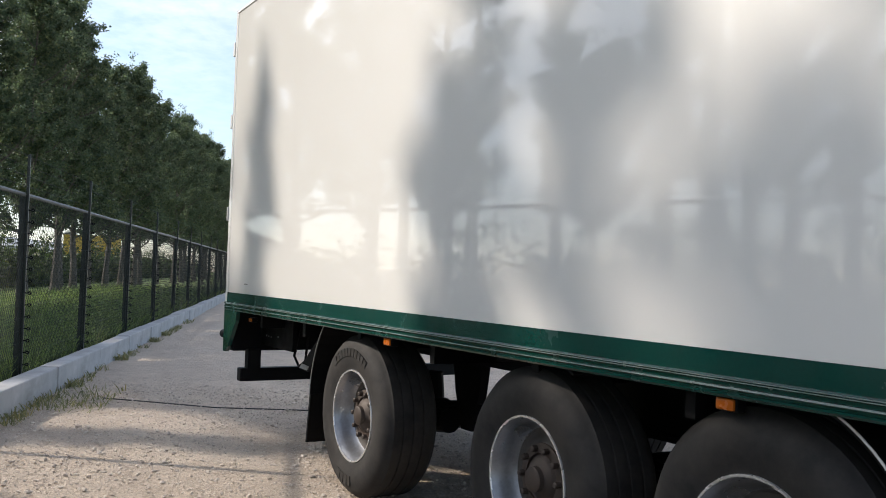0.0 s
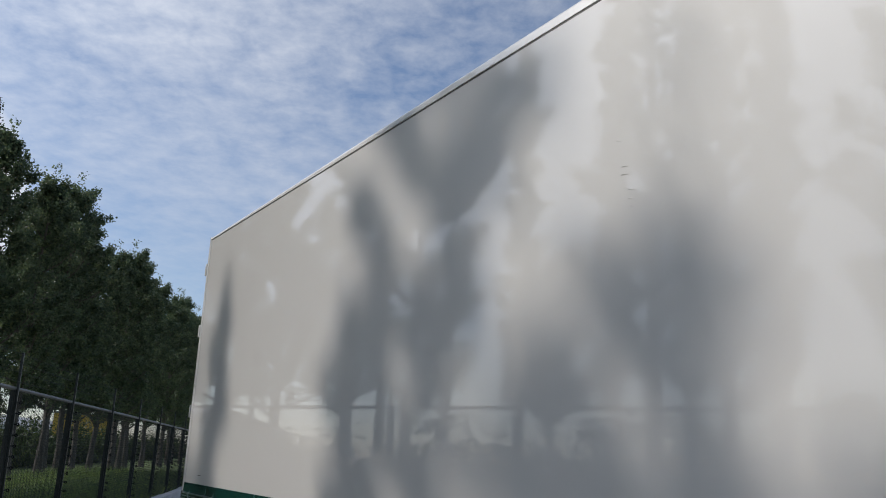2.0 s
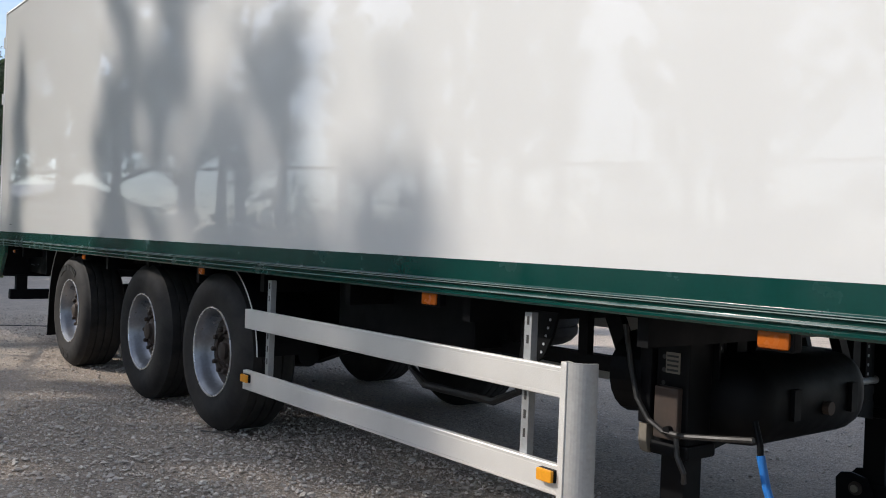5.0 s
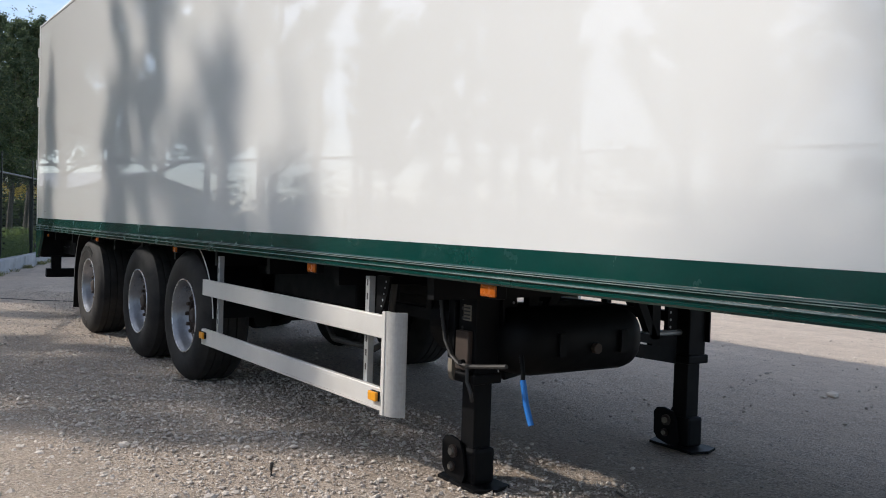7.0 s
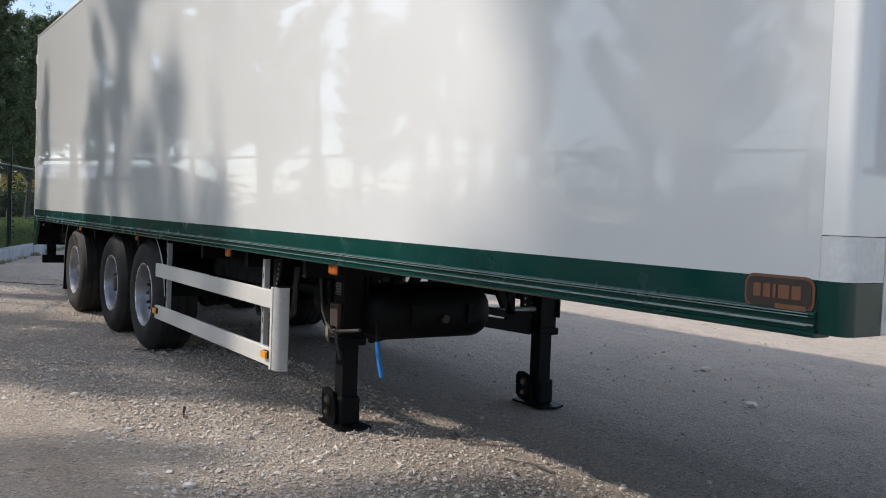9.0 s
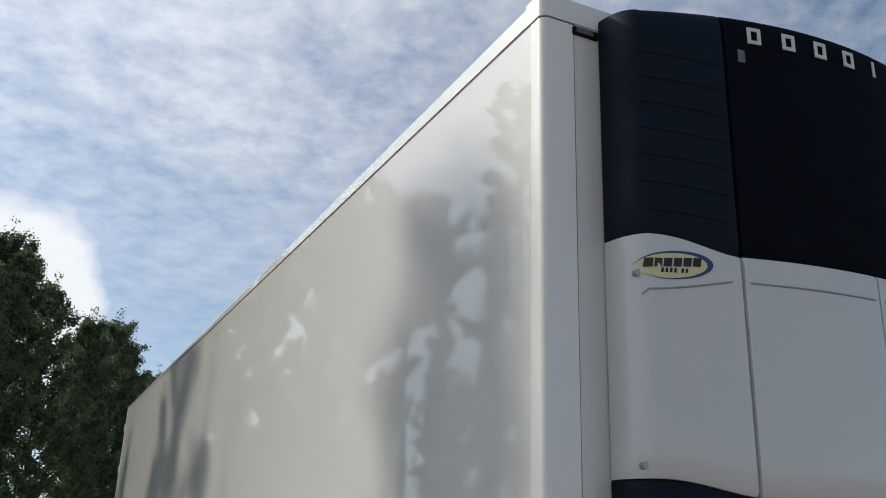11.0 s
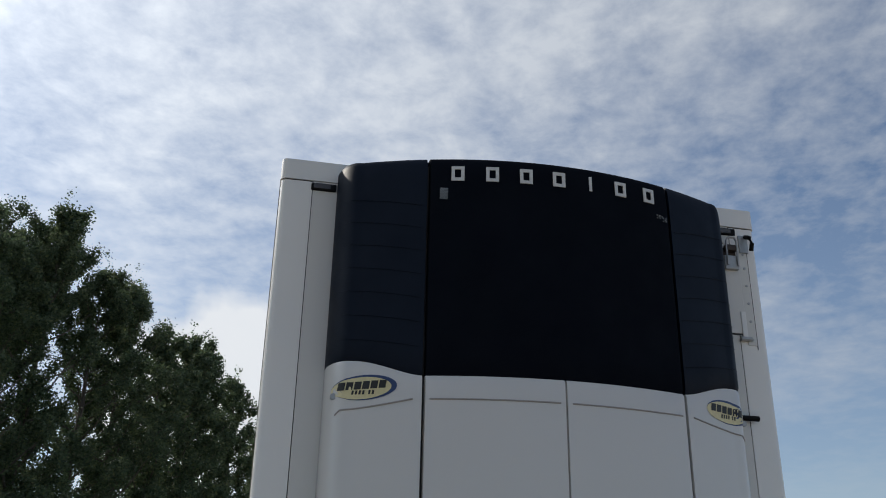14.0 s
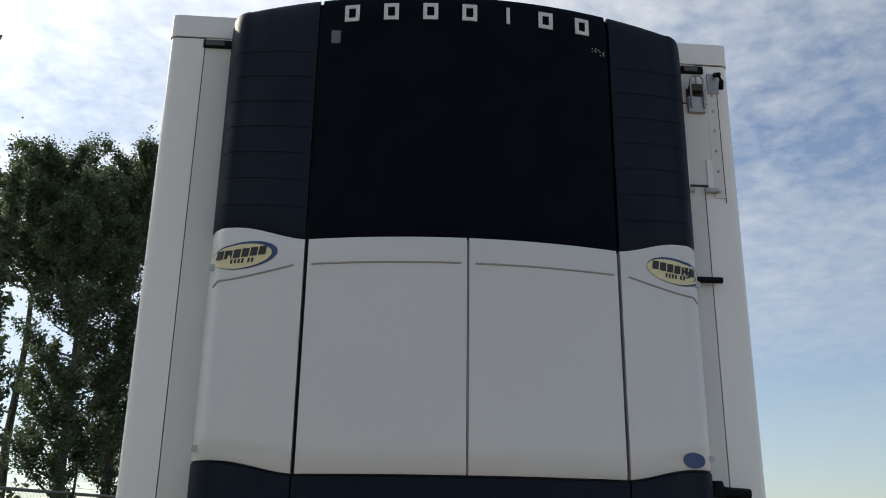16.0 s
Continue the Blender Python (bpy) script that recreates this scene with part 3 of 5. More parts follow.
def make_tree(u, d, high, wide, seed, leaves=9000, size=0.17, foot=3.3, cone=False, thin=None):
    """A poplar: tapered trunk, rising limbs, a tall uneven crown with gaps."""
    rng = np.random.default_rng(seed)
    tree = thing("poplar_tree", "tall poplar with dark green leaves and a bare lower trunk", "tree", "poplar row behind the fence")
    bm = bmesh.new()
    segs, sides = 9, 9
    r0 = 0.17 * (high / 13.0)
    bend = rng.normal(0, 0.10, (segs + 1, 2)).cumsum(axis=0) * (0.06 if cone else 0.6)
    spine = [Vector((bend[i][0], bend[i][1], high * 0.93 * i / segs - 0.1)) for i in range(segs + 1)]
    rings = []
    for i, p in enumerate(spine):
        r = r0 * (1 - 0.9 * i / segs) * (1.35 if i == 0 else 1.0)
        rings.append([bm.verts.new(p + Vector((math.cos(2 * math.pi * k / sides) * r, math.sin(2 * math.pi * k / sides) * r, 0))) for k in range(sides)])
    for a, b in zip(rings, rings[1:]):
        for k in range(sides):
            bm.faces.new((a[k], a[(k + 1) % sides], b[(k + 1) % sides], b[k]))

    def on_spine(z):
        t = min(max((z + 0.1) / (high * 0.93), 0), 0.999) * segs
        i = int(t)
        return spine[i].lerp(spine[i + 1], t - i)

    centres = []
    limbs = 34 if wide < 2 else 46
    for k in range(limbs):
        f = (k + 0.5) / limbs
        z = foot - (0.9 if cone else 0.4) + (high - foot - 0.6) * f
        g = (z - foot) / (high - foot)
        # widest a quarter of the way up, then drawn in towards the top
        if cone:
            reach = wide * (0.75 + g if g < 0.25 else 1.0 - (g - 0.25)) * math.sqrt(max(0.04, 1 - max(0.0, (g - 0.88) / 0.12) ** 2)) * rng.uniform(0.75, 1.1)
        else:
            reach = wide * (0.55 + 0.55 * math.sin(math.pi * min(1, max(0, g * 0.85 + 0.22))) ** 0.8) * (1 - max(0, g) ** 3.0 * 0.8) * rng.uniform(0.6, 1.15) * 0.66
        ang = k * 2.4 + rng.uniform(-0.4, 0.4)
        base = on_spine(z)
        tip = base + Vector((math.cos(ang) * reach, math.sin(ang) * reach, reach * rng.uniform(0.35, 0.9) + 0.2))
        mid = base.lerp(tip, 0.5) + Vector((0, 0, -0.12 * reach))
        rr = max(0.012, r0 * 0.32 * (1 - 0.7 * f))
        stick(bm, base, mid, rr, rr * 0.7, 5)
        stick(bm, mid, tip, rr * 0.7, rr * 0.25, 5)
        along = (tip - base).normalized()
        if thin and thin[0] < z < thin[1] and k % thin[2]:
            continue
        # twigs spray upwards and outwards from the limb and carry the leaves
        for q in (0.2, 0.35, 0.5, 0.62, 0.74, 0.86, 0.95, 1.0):
            root = base.lerp(tip, q)
            way = (along * 0.8 + Vector(rng.normal(0, 0.6, 3)) + Vector((0, 0, 0.75))).normalized()
            n = (0.22 + 0.19 * wide) * rng.uniform(0.5, 1.4) * (1 - 0.5 * f)
            end = root + way * n
            if wide > 0.8:
                stick(bm, root, end, 0.011, 0.004, 3)
            for s in (0.15, 0.3, 0.45, 0.6, 0.72, 0.84, 0.94, 1.04):
                centres.append(root.lerp(end, s))
    for z in np.linspace(high * 0.8, high + 0.3, 9):
        centres.append(on_spine(z) + Vector((0, 0, max(0, z - high * 0.93))) + Vector(rng.normal(0, 0.06, 3)))
    part("trunk", bm, M_BARK, tree, "grey-brown bark", True)
    me = leaf_mesh("crown", np.array([list(c) for c in centres]), np.array((0.13, 0.13, 0.13)) * (0.62 + 0.06 * wide), leaves, size, M_LEAF, rng)
    crown = new("crown", me)
    crown.parent = tree
    tagged(crown, "dense small dark green leaves with gaps", kind="stuff")
    p = yard(u, d, 0.1)
    tree.matrix_basis = pose(p.x, p.y, p.z, 0, 0, rng.uniform(0, 360))
    return tree


# the trees beside the trailer, then the row that runs on past its tail
# place along and across the row, height, spread, bare height, leaves, stretch of trunk with fewer leafy limbs
NEAR_TREES = [(-12.4, -10.2, 11.2, 1.5, 3.4, 22000, None), (-9.4, -9.8, 10.9, 1.6, 3.4, 22000, None), (-6.5, -10.2, 13.7, 2.1, 3.4, 13000, (6.6, 9.3, 2)), (-6.15, -10.0, 15.2, 0.55, 3.4, 6500, None),
              (-5.2, -10.4, 12.1, 1.6, 3.2, 15000, None), (-2.75, -10.0, 12.3, 0.45, 3.4, 9000, None), (-1.8, -10.0, 12.7, 0.95, 3.4, 11000, None),
              (-0.32, -10.0, 15.2, 1.3, 3.4, 15000, None), (-1.05, -10.0, 12.0, 0.42, 3.4, 5500, None), (0.5, -10.0, 12.3, 0.42, 3.4, 9500, None), (2.1, -10.2, 6.8, 1.1, 3.0, 9000, None),
              (3.5, -11.05, 12.45, 0.4, 3.4, 6500, None), (5.8, -10.1, 12.0, 2.6, 2.6, 56000, (5.4, 8.4, 2)), (7.9, -10.0, 14.2, 2.7, 2.6, 60000, (6.6, 9.4, 2)),
              (10.5, -10.0, 13.3, 2.6, 2.6, 62000, (7.4, 9.0, 2)), (12.6, -9.8, 13.4, 2.7, 2.6, 64000, None), (7.4, -13.4, 13.9, 3.0, 9.0, 66000, None), (9.9, -13.2, 14.0, 2.9, 9.0, 72000, None)]
near = [make_tree(u, d, h, w, 11 + i, n, 0.1 if u < 4 else 0.07, low, u < 4, thin) for i, (u, d, h, w, low, n, thin) in enumerate(NEAR_TREES)]
rows_rng = random.Random(5)
far_row = [make_tree(14.8 + 2.4 * i, -9.6, 12.2 + 0.5 * i, 2.5, 40 + i, leaves=38000, size=0.09, foot=2.7) for i in range(3)]
u = 21.8
while u < 118:
    src = far_row[rows_rng.randrange(3)]
    p = yard(u, -9.8 + 0.042 * u + rows_rng.uniform(-0.5, 0.5), 0.1)
    src.scale = [0.84 + 0.001 * u + rows_rng.uniform(0, 0.18)] * 3
    copy_thing(src, pose(p.x, p.y, p.z, 0, 0, rows_rng.uniform(0, 360)))
    src.scale = (1, 1, 1)
    u += rows_rng.uniform(2.0, 2.6) if u < 45 else rows_rng.uniform(2.6, 3.6)

# ---------------------------------------------------------------- behind the trees


def bush(u, d, w, h, seed, leaves=2600):
    rng = np.random.default_rng(seed)
    n = 60
    c = np.stack((rng.uniform(-w / 2, w / 2, n), rng.normal(0, 0.4, n), np.abs(rng.normal(0.3, 0.35, n)) * h), axis=1)
    c[:, 2] = np.minimum(c[:, 2], h * (0.92 - 0.5 * (2 * c[:, 0] / w) ** 4))
    me = leaf_mesh("bush", c, np.array((0.28, 0.28, 0.2)), leaves, 0.17, M_BUSH, rng)
    ob = new("bush", me)
    tagged(ob, "low dense green shrub in rough grass", "bush", "shrubs behind the trees", "stuff")
    ob.matrix_basis = fence_pose(u, d, 0.12)
    return ob


shrubs = [bush(-9, -12.4, 5.6, 3.0, 70, 5200), bush(-4.2, -12.2, 5.8, 3.1, 71, 5200), bush(0.8, -12.6, 4.6, 2.7, 72, 4200), bush(5.8, -12.3, 5.0, 2.6, 73, 3600), bush(10.8, -12.6, 5.4, 2.2, 74, 3400)]
for k in range(24):
    p = fence_pose(15.5 + k * 4.6, -12.6 + rows_rng.uniform(-0.5, 0.5), 0.12)
    copy_thing(shrubs[3 + k % 2], p @ Matrix.Rotation(math.pi * (k % 2), 4, "Z"))


def shed(name, u, d, w, deep, h, material, label):
    bm = boxed(0, w, 0, deep, 0, h)
    t = thing(name, label, "building")
    part("wall", bm, material, t)
    bm = extrude_x([(-0.3, h), (deep / 2, h + deep * 0.12), (deep + 0.3, h), (deep + 0.3, h + 0.15), (deep / 2, h + deep * 0.12 + 0.15), (-0.3, h + 0.15)], -0.2, w + 0.2)
    part("roof", bm, M_GALV, t)
    t.matrix_basis = fence_pose(u, d, 0.0)
    return t


shed("warehouse", 70, -44, 150, 18, 3.6, M_PALE, "long pale warehouse far behind the trees")
shed("yellow_shed", 136, -25, 2.6, 8, 5.6, M_YELLOW, "yellow metal shed far behind the trees")

# grass behind the fence and weeds at the kerb
def blades(name, points, high, lean, seed, label, category):
    rng = np.random.default_rng(seed)
    n = len(points)
    p = points
    ang = rng.uniform(0, 2 * math.pi, n)
    side = np.stack((np.cos(ang), np.sin(ang), np.zeros(n)), axis=1) * 0.006
    h = high * rng.uniform(0.4, 1.2, (n, 1))
    bend = rng.normal(0, lean, (n, 3)) * h
    bend[:, 2] = h[:, 0]
    mid = p + bend * 0.55
    mid[:, 2] += h[:, 0] * 0.12
    v = np.stack((p - side, p + side, mid + side * 0.8, mid - side * 0.8, p + bend), axis=1).reshape(-1, 3)
    k = np.arange(n) * 5
    faces = [(i, i + 1, i + 2, i + 3) for i in k] + [(i + 3, i + 2, i + 4) for i in k]
    me = bpy.data.meshes.new(name)
    me.from_pydata(v.tolist(), [], [tuple(int(q) for q in f) for f in faces])
    me.materials.append(M_WEED if name == "weeds" else M_GRASS)
    return tagged(new(name, me), label, category, kind="stuff")


g_rng = np.random.default_rng(3)


def strip(n, u0, u1, d0, d1, z):
    uu, dd = g_rng.uniform(u0, u1, n), d0 + (d1 - d0) * g_rng.uniform(0, 1, n) ** 1.3
    return np.stack((ALONG.x * uu + NRM.x * dd, ALONG.y * uu + NRM.y * dd, np.full(n, z)), axis=1)


blades("tall_grass", np.concatenate((strip(30000, -6, 14, -2.3, -9, 0.12), strip(20000, 14, 40, -2.3, -9, 0.12))), 0.34, 0.4, 21, "short rough green grass behind the fence", "grass")
tufts = []
for _ in range(46):
    uu = g_rng.uniform(-3, 16)
    n = int(g_rng.integers(10, 40))
    q = strip(n, uu - 0.12, uu + 0.12, KERB_D + 0.02, KERB_D + 0.2, 0.0)
    tufts.append(q)
for _ in range(7):
    uu = g_rng.uniform(0.2, 2.6)
    tufts.append(strip(42, uu - 0.25, uu + 0.25, KERB_D + 0.02, KERB_D + 0.75, 0.0))
blades("weeds", np.concatenate(tufts), 0.09, 0.7, 22, "thin weeds along the foot of the kerb", "weeds")

# ---------------------------------------------------------------- the trailer
trailer = thing("semi_trailer", "white refrigerated semi-trailer with a green lower band, parked on its legs", "trailer")
R_C = 0.034           # rounding of the front corner posts
SIDE_END = 13.13    # joint between flank and corner post
LINE_F = 3.74       # the joint under the roof edge comes down towards the nose


def sloped(bm, above):
    """Lets the upper edge of a long piece come down towards the nose."""
    for v in bm.verts:
        if above(v.co.z):
            v.co.z -= (LINE_Z - LINE_F) * v.co.x / SIDE_END
    return bm



def side_panel(y0, y1):
    """One long flank as a gently gridded sheet with thickness."""
    return sloped(boxed(0.05, SIDE_END - 0.0006, y0, y1, BAND_Z + 0.003, LINE_Z - 0.006), lambda z: z > 3)


part("side_panel", side_panel(0.0, 0.06), M_SIDE, trailer, "glossy white side wall")
part("side_panel", side_panel(WIDE - 0.06, WIDE), M_SIDE, trailer, "glossy white side wall")

# roof with rounded edges
bm = extrude_x([(0.03, LINE_Z), (-0.004, LINE_Z + 0.004), (-0.004, HIGH - 0.03), (0.004, HIGH - 0.01), (0.024, HIGH), (WIDE - 0.024, HIGH), (WIDE - 0.004, HIGH - 0.01), (WIDE + 0.004, HIGH - 0.03), (WIDE + 0.004, LINE_Z + 0.004), (WIDE - 0.03, LINE_Z)], 0.0, SIDE_END - 0.03)
sloped(bm, lambda z: z < LINE_Z + 0.01)
part("roof", bm, M_CAP, trailer, "white roof with rounded edge trim")
for y in (0.004, WIDE - 0.034):
    part("roof_joint", sloped(boxed(0.02, SIDE_END, y - 0.0045, y + 0.0345, LINE_Z - 0.0075, LINE_Z + 0.0015), lambda z: z > 3), M_SEAM, trailer, "dark sealant joint")

# rear frame, doors and their fittings
for y0, y1 in ((0.0, 0.11), (WIDE - 0.11, WIDE)):
    part("rear_post", boxed(-0.012, 0.042, y0 - 0.003, y1, FLOOR_Z, HIGH - 0.004, bevel=0.008), M_CAP, trailer, "white rear corner post")
    part("rear_joint", boxed(0.043, 0.051, max(0.002, y0 + 0.002), y1 - 0.02, BAND_Z, LINE_Z), M_SEAM, trailer)
part("rear_header", boxed(-0.01, 0.04, 0.11, WIDE - 0.11, LINE_Z - 0.12, HIGH - 0.006), M_CAP, trailer)
for y0, y1 in ((0.115, 1.297), (1.303, WIDE - 0.115)):
    door = part("rear_door", boxed(-0.03, 0.03, y0, y1, FLOOR_Z + 0.06, LINE_Z - 0.13, bevel=0.01), M_FRONT, trailer, "white rear door")
    for k in range(2):
        part("lock_rod", rod(bmesh.new(), (-0.055, y0 + 0.35 + 0.45 * k, FLOOR_Z + 0.1), (-0.055, y0 + 0.35 + 0.45 * k, LINE_Z - 0.18), 0.014), M_GALV, door)
for z in (1.9, 2.75, 3.42):
    part("door_hinge", boxed(-0.05, -0.008, -0.012, 0.1, z, z + 0.13, bevel=0.006), M_CAP if z > 2 else M_GALV, trailer, "door hinge")

# the green band: flat web above, three ridges below
RIDGE = [(0.03, BAND_Z + 0.002), (0.0, BAND_Z + 0.002), (-0.002, 1.162), (-0.008, 1.16), (-0.014, 1.156), (-0.015, 1.151), (-0.011, 1.1495), (-0.015, 1.148), (-0.014, 1.143), (-0.005, 1.139), (-0.005, 1.129), (-0.013, 1.126), (-0.016, 1.121), (-0.013, 1.116), (-0.006, 1.113), (-0.006, 1.107), (-0.012, 1.104), (-0.012, 1.097), (-0.004, FLOOR_Z), (0.06, FLOOR_Z), (0.06, 1.1), (0.03, 1.12)]
bm = extrude_x([(y + 0.0, z) for y, z in RIDGE], 0.0, SIDE_END - 0.002)
part("lower_rail", bm, M_GREEN, trailer, "glossy green lower rail with ridges")
part("lower_rail", mirrored(extrude_x(RIDGE, 0.0, SIDE_END - 0.002)), M_GREEN, trailer, "glossy green lower rail with ridges")
part("pinstripe", boxed(0.05, SIDE_END - 0.02, -0.0165, -0.0135, 1.1445, 1.1475), M_LINE, trailer, "thin bright trim line")
part("pinstripe", boxed(0.05, SIDE_END - 0.02, -0.0165, -0.0135, 1.1525, 1.155), M_LINE, trailer, "thin bright trim line")
part("pinstripe", boxed(0.05, SIDE_END - 0.02, -0.0172, -0.0145, 1.1195, 1.1222), M_LINE, trailer, "thin bright trim line")
# scratches and a scuff in the flank's skin
for x, z, n in ((6.645, 3.02, 0.03), (6.675, 2.893, 0.045), (6.672, 2.856, 0.044), (6.69, 2.82, 0.02), (6.72, 2.778, 0.04), (6.724, 2.737, 0.04), (6.735, 2.7, 0.02)):
    part("scratch", extrude_y([(x, z), (x + n * 0.5, z + 0.0015), (x + n, z - 0.006), (x + n * 0.5, z - 0.0015)], -0.0022, 0.001), M_CAP, trailer, "short pale scratch")
part("scuff", extrude_y([(0.5, 1.333), (0.56, 1.337), (0.63, 1.334), (0.6, 1.329), (0.53, 1.328)], -0.0022, 0.001), M_BROWN, trailer, "small brown scuff")
part("body_floor", boxed(0.05, LONG - 0.05, 0.06, WIDE - 0.06, FLOOR_Z + 0.01, FLOOR_Z + 0.1), M_BLACK, trailer, "dark underside of the box")

# rear corner brackets and bumper
BRACKET = [(-0.015, FLOOR_Z + 0.03), (0.36, FLOOR_Z + 0.03), (0.33, 1.0), (0.12, 0.76), (0.06, 0.71), (-0.015, 0.71)]
part("corner_bracket", extrude_y(BRACKET, -0.004, 0.03), M_GREEN, trailer, "green corner bracket")
part("corner_bracket", mirrored(extrude_y(BRACKET, -0.004, 0.03)), M_GREEN, trailer, "green corner bracket")
for y in (0.06, WIDE - 0.06):
    part("rubber_buffer", rod(bmesh.new(), (-0.12, y - 0.03 if y < 1 else y + 0.03, 0.86), (-0.01, y - 0.03 if y < 1 else y + 0.03, 0.86), 0.04, 0.036, sides=16), M_PLASTIC, trailer, "round black rubber buffer")
part("rear_beam", boxed(0.0, 0.14, 0.04, WIDE - 0.04, 0.72, FLOOR_Z, bevel=0.01), M_BLACK, trailer)
part("underrun_bar", boxed(0.1, 0.2, 0.1, WIDE - 0.1, 0.45, 0.57, bevel=0.012), M_BLACK, trailer, "black underrun bar")
for y in (0.16, 0.8, 1.7, 2.3):
    part("underrun_bracket", boxed(0.13, 0.22, y, y + 0.12, 0.56, 0.74), M_BLACK, trailer)
part("air_hose", tube([(0.45, 0.55, 0.95), (0.48, 0.5, 0.7), (0.6, 0.5, 0.62), (0.75, 0.5, 0.68), (0.8, 0.5, 0.95)], 0.012), M_PLASTIC, trailer)
part("flap_bracket", extrude_y([(1.49, 0.93), (1.64, 0.94), (1.31, 0.655), (1.13, 0.665)], 0.3, 0.34), M_BLACK, trailer, "slanting black bracket")
part("bracket_end", extrude_y([(1.14, 0.672), (1.3, 0.668), (1.34, 0.7), (1.19, 0.71)], 0.293, 0.299), M_GALV, trailer, "worn bare steel end")
rear_panel = part("rear_panel", boxed(0.14, 0.95, 0.3, 0.34, 0.78, FLOOR_Z), M_BLACK, trailer)
for x, z in ((0.3, 0.87), (0.36, 0.87), (0.42, 0.865), (0.6, 0.88)):
    part("rivet", rod(bmesh.new(), (x, 0.296, z), (x, 0.301, z), 0.007, sides=8), M_PALE, rear_panel)
part("door_hold", tube([(0.5, 0.285, 0.985), (0.55, 0.275, 0.985), (0.7, 0.275, 0.985), (0.74, 0.285, 0.985)], 0.009, 8), M_GALV, trailer, "short steel hold bar")

# chassis
for y in (0.72, 1.76):
    bm = extrude_y([(0.3, 1.05), (11.0, 1.05), (11.0, 1.03), (7.3, 1.0), (6.9, 0.74), (4.0, 0.74), (3.7, 0.9), (0.3, 0.9)], y, y + 0.02)
    part("chassis_beam", bm, M_BLACK, trailer, "black chassis beam")
    bm = boxed(4.0, 6.9, y - 0.05, y + 0.07, 0.72, 0.745)
    part("spring_hanger", extrude_y([(2.82, 0.92), (3.2, 0.92), (3.16, 0.7), (3.08, 0.45), (2.95, 0.45), (2.86, 0.7)], y + 0.03, y + 0.09), M_BLACK, trailer, "black steel hanger")
    part("beam_flange", bm, M_BLACK, trailer)
for k in range(10):
    x = 0.7 + k * 0.98
    part("cross_member", boxed(x, x + 0.05, 0.1, WIDE - 0.1, 0.97, FLOOR_Z), M_BLACK, trailer)

# ---- wheels
TR, TW = 0.532, 0.385
def tyre_profile():
    p = [(0.292, 0.03), (0.3, 0.012), (0.335, 0.0), (0.40, -0.012), (0.455, -0.006), (0.49, 0.012), (0.512, 0.034), (0.524, 0.05)]
    tread = []
    y = 0.05
    for k in range(4):
        w = (TW - 0.1) / 4
        tread += [(TR - 0.002, y + 0.004), (TR, y + w * 0.5), (TR - 0.002, y + w - 0.008), (TR - 0.013, y + w - 0.007), (TR - 0.013, y + w - 0.001)]
        y += w
    back = [(r, TW - yy) for r, yy in reversed(p)]
    return p + tread[:-2] + back


RIM_PROFILE = [(0.296, 0.028), (0.303, 0.018), (0.298, 0.008), (0.29, 0.01), (0.284, 0.022), (0.276, 0.034), (0.27, 0.055), (0.262, 0.085), (0.252, 0.118), (0.238, 0.135)]
DISC_PROFILE = [(0.24, 0.134), (0.229, 0.129), (0.205, 0.138), (0.182, 0.132), (0.168, 0.118), (0.15, 0.112)]
tyre_me = mesh_of("tyre", lathe(tyre_profile(), 64), M_TYRE, True)
lip_me = mesh_of("rim_lip", lathe([(0.297, 0.026), (0.305, 0.017), (0.301, 0.004), (0.292, 0.005), (0.288, 0.016)], 56), M_LIP, True)
rim_me = mesh_of("rim", lathe(RIM_PROFILE, 56), M_RIM, True)
disc_me = mesh_of("wheel_disc", lathe(DISC_PROFILE, 56), M_DISC, True)
ring_me = mesh_of("hub_flange", lathe([(0.168, 0.118), (0.165, 0.108), (0.15, 0.102), (0.12, 0.1), (0.118, 0.13)], 40), M_HUB, True)
def hub_mesh(out):
    bm = lathe([(0.12, 0.12), (0.1, 0.095), (0.094, out + 0.045), (0.062, out + 0.03), (0.06, out + 0.006), (0.05, out), (0.0005, out)], 28)
    return mesh_of("hub", bm, M_HUB, True)
hub_a, hub_b = hub_mesh(0.045), hub_mesh(0.075)
bm = lathe([(0.016, 0.105), (0.016, 0.075), (0.011, 0.07), (0.0005, 0.07)], 8)
nut_me = mesh_of("wheel_nut", bm, M_HUB)
bar_me = mesh_of("sidewall_mark", boxed(-0.019, 0.019, -0.0155, -0.009, -0.026, 0.026), worn("raised_rubber", (0.005, 0.005, 0.005), 0.5))
AXLES = (2.66, 4.62, 5.945)


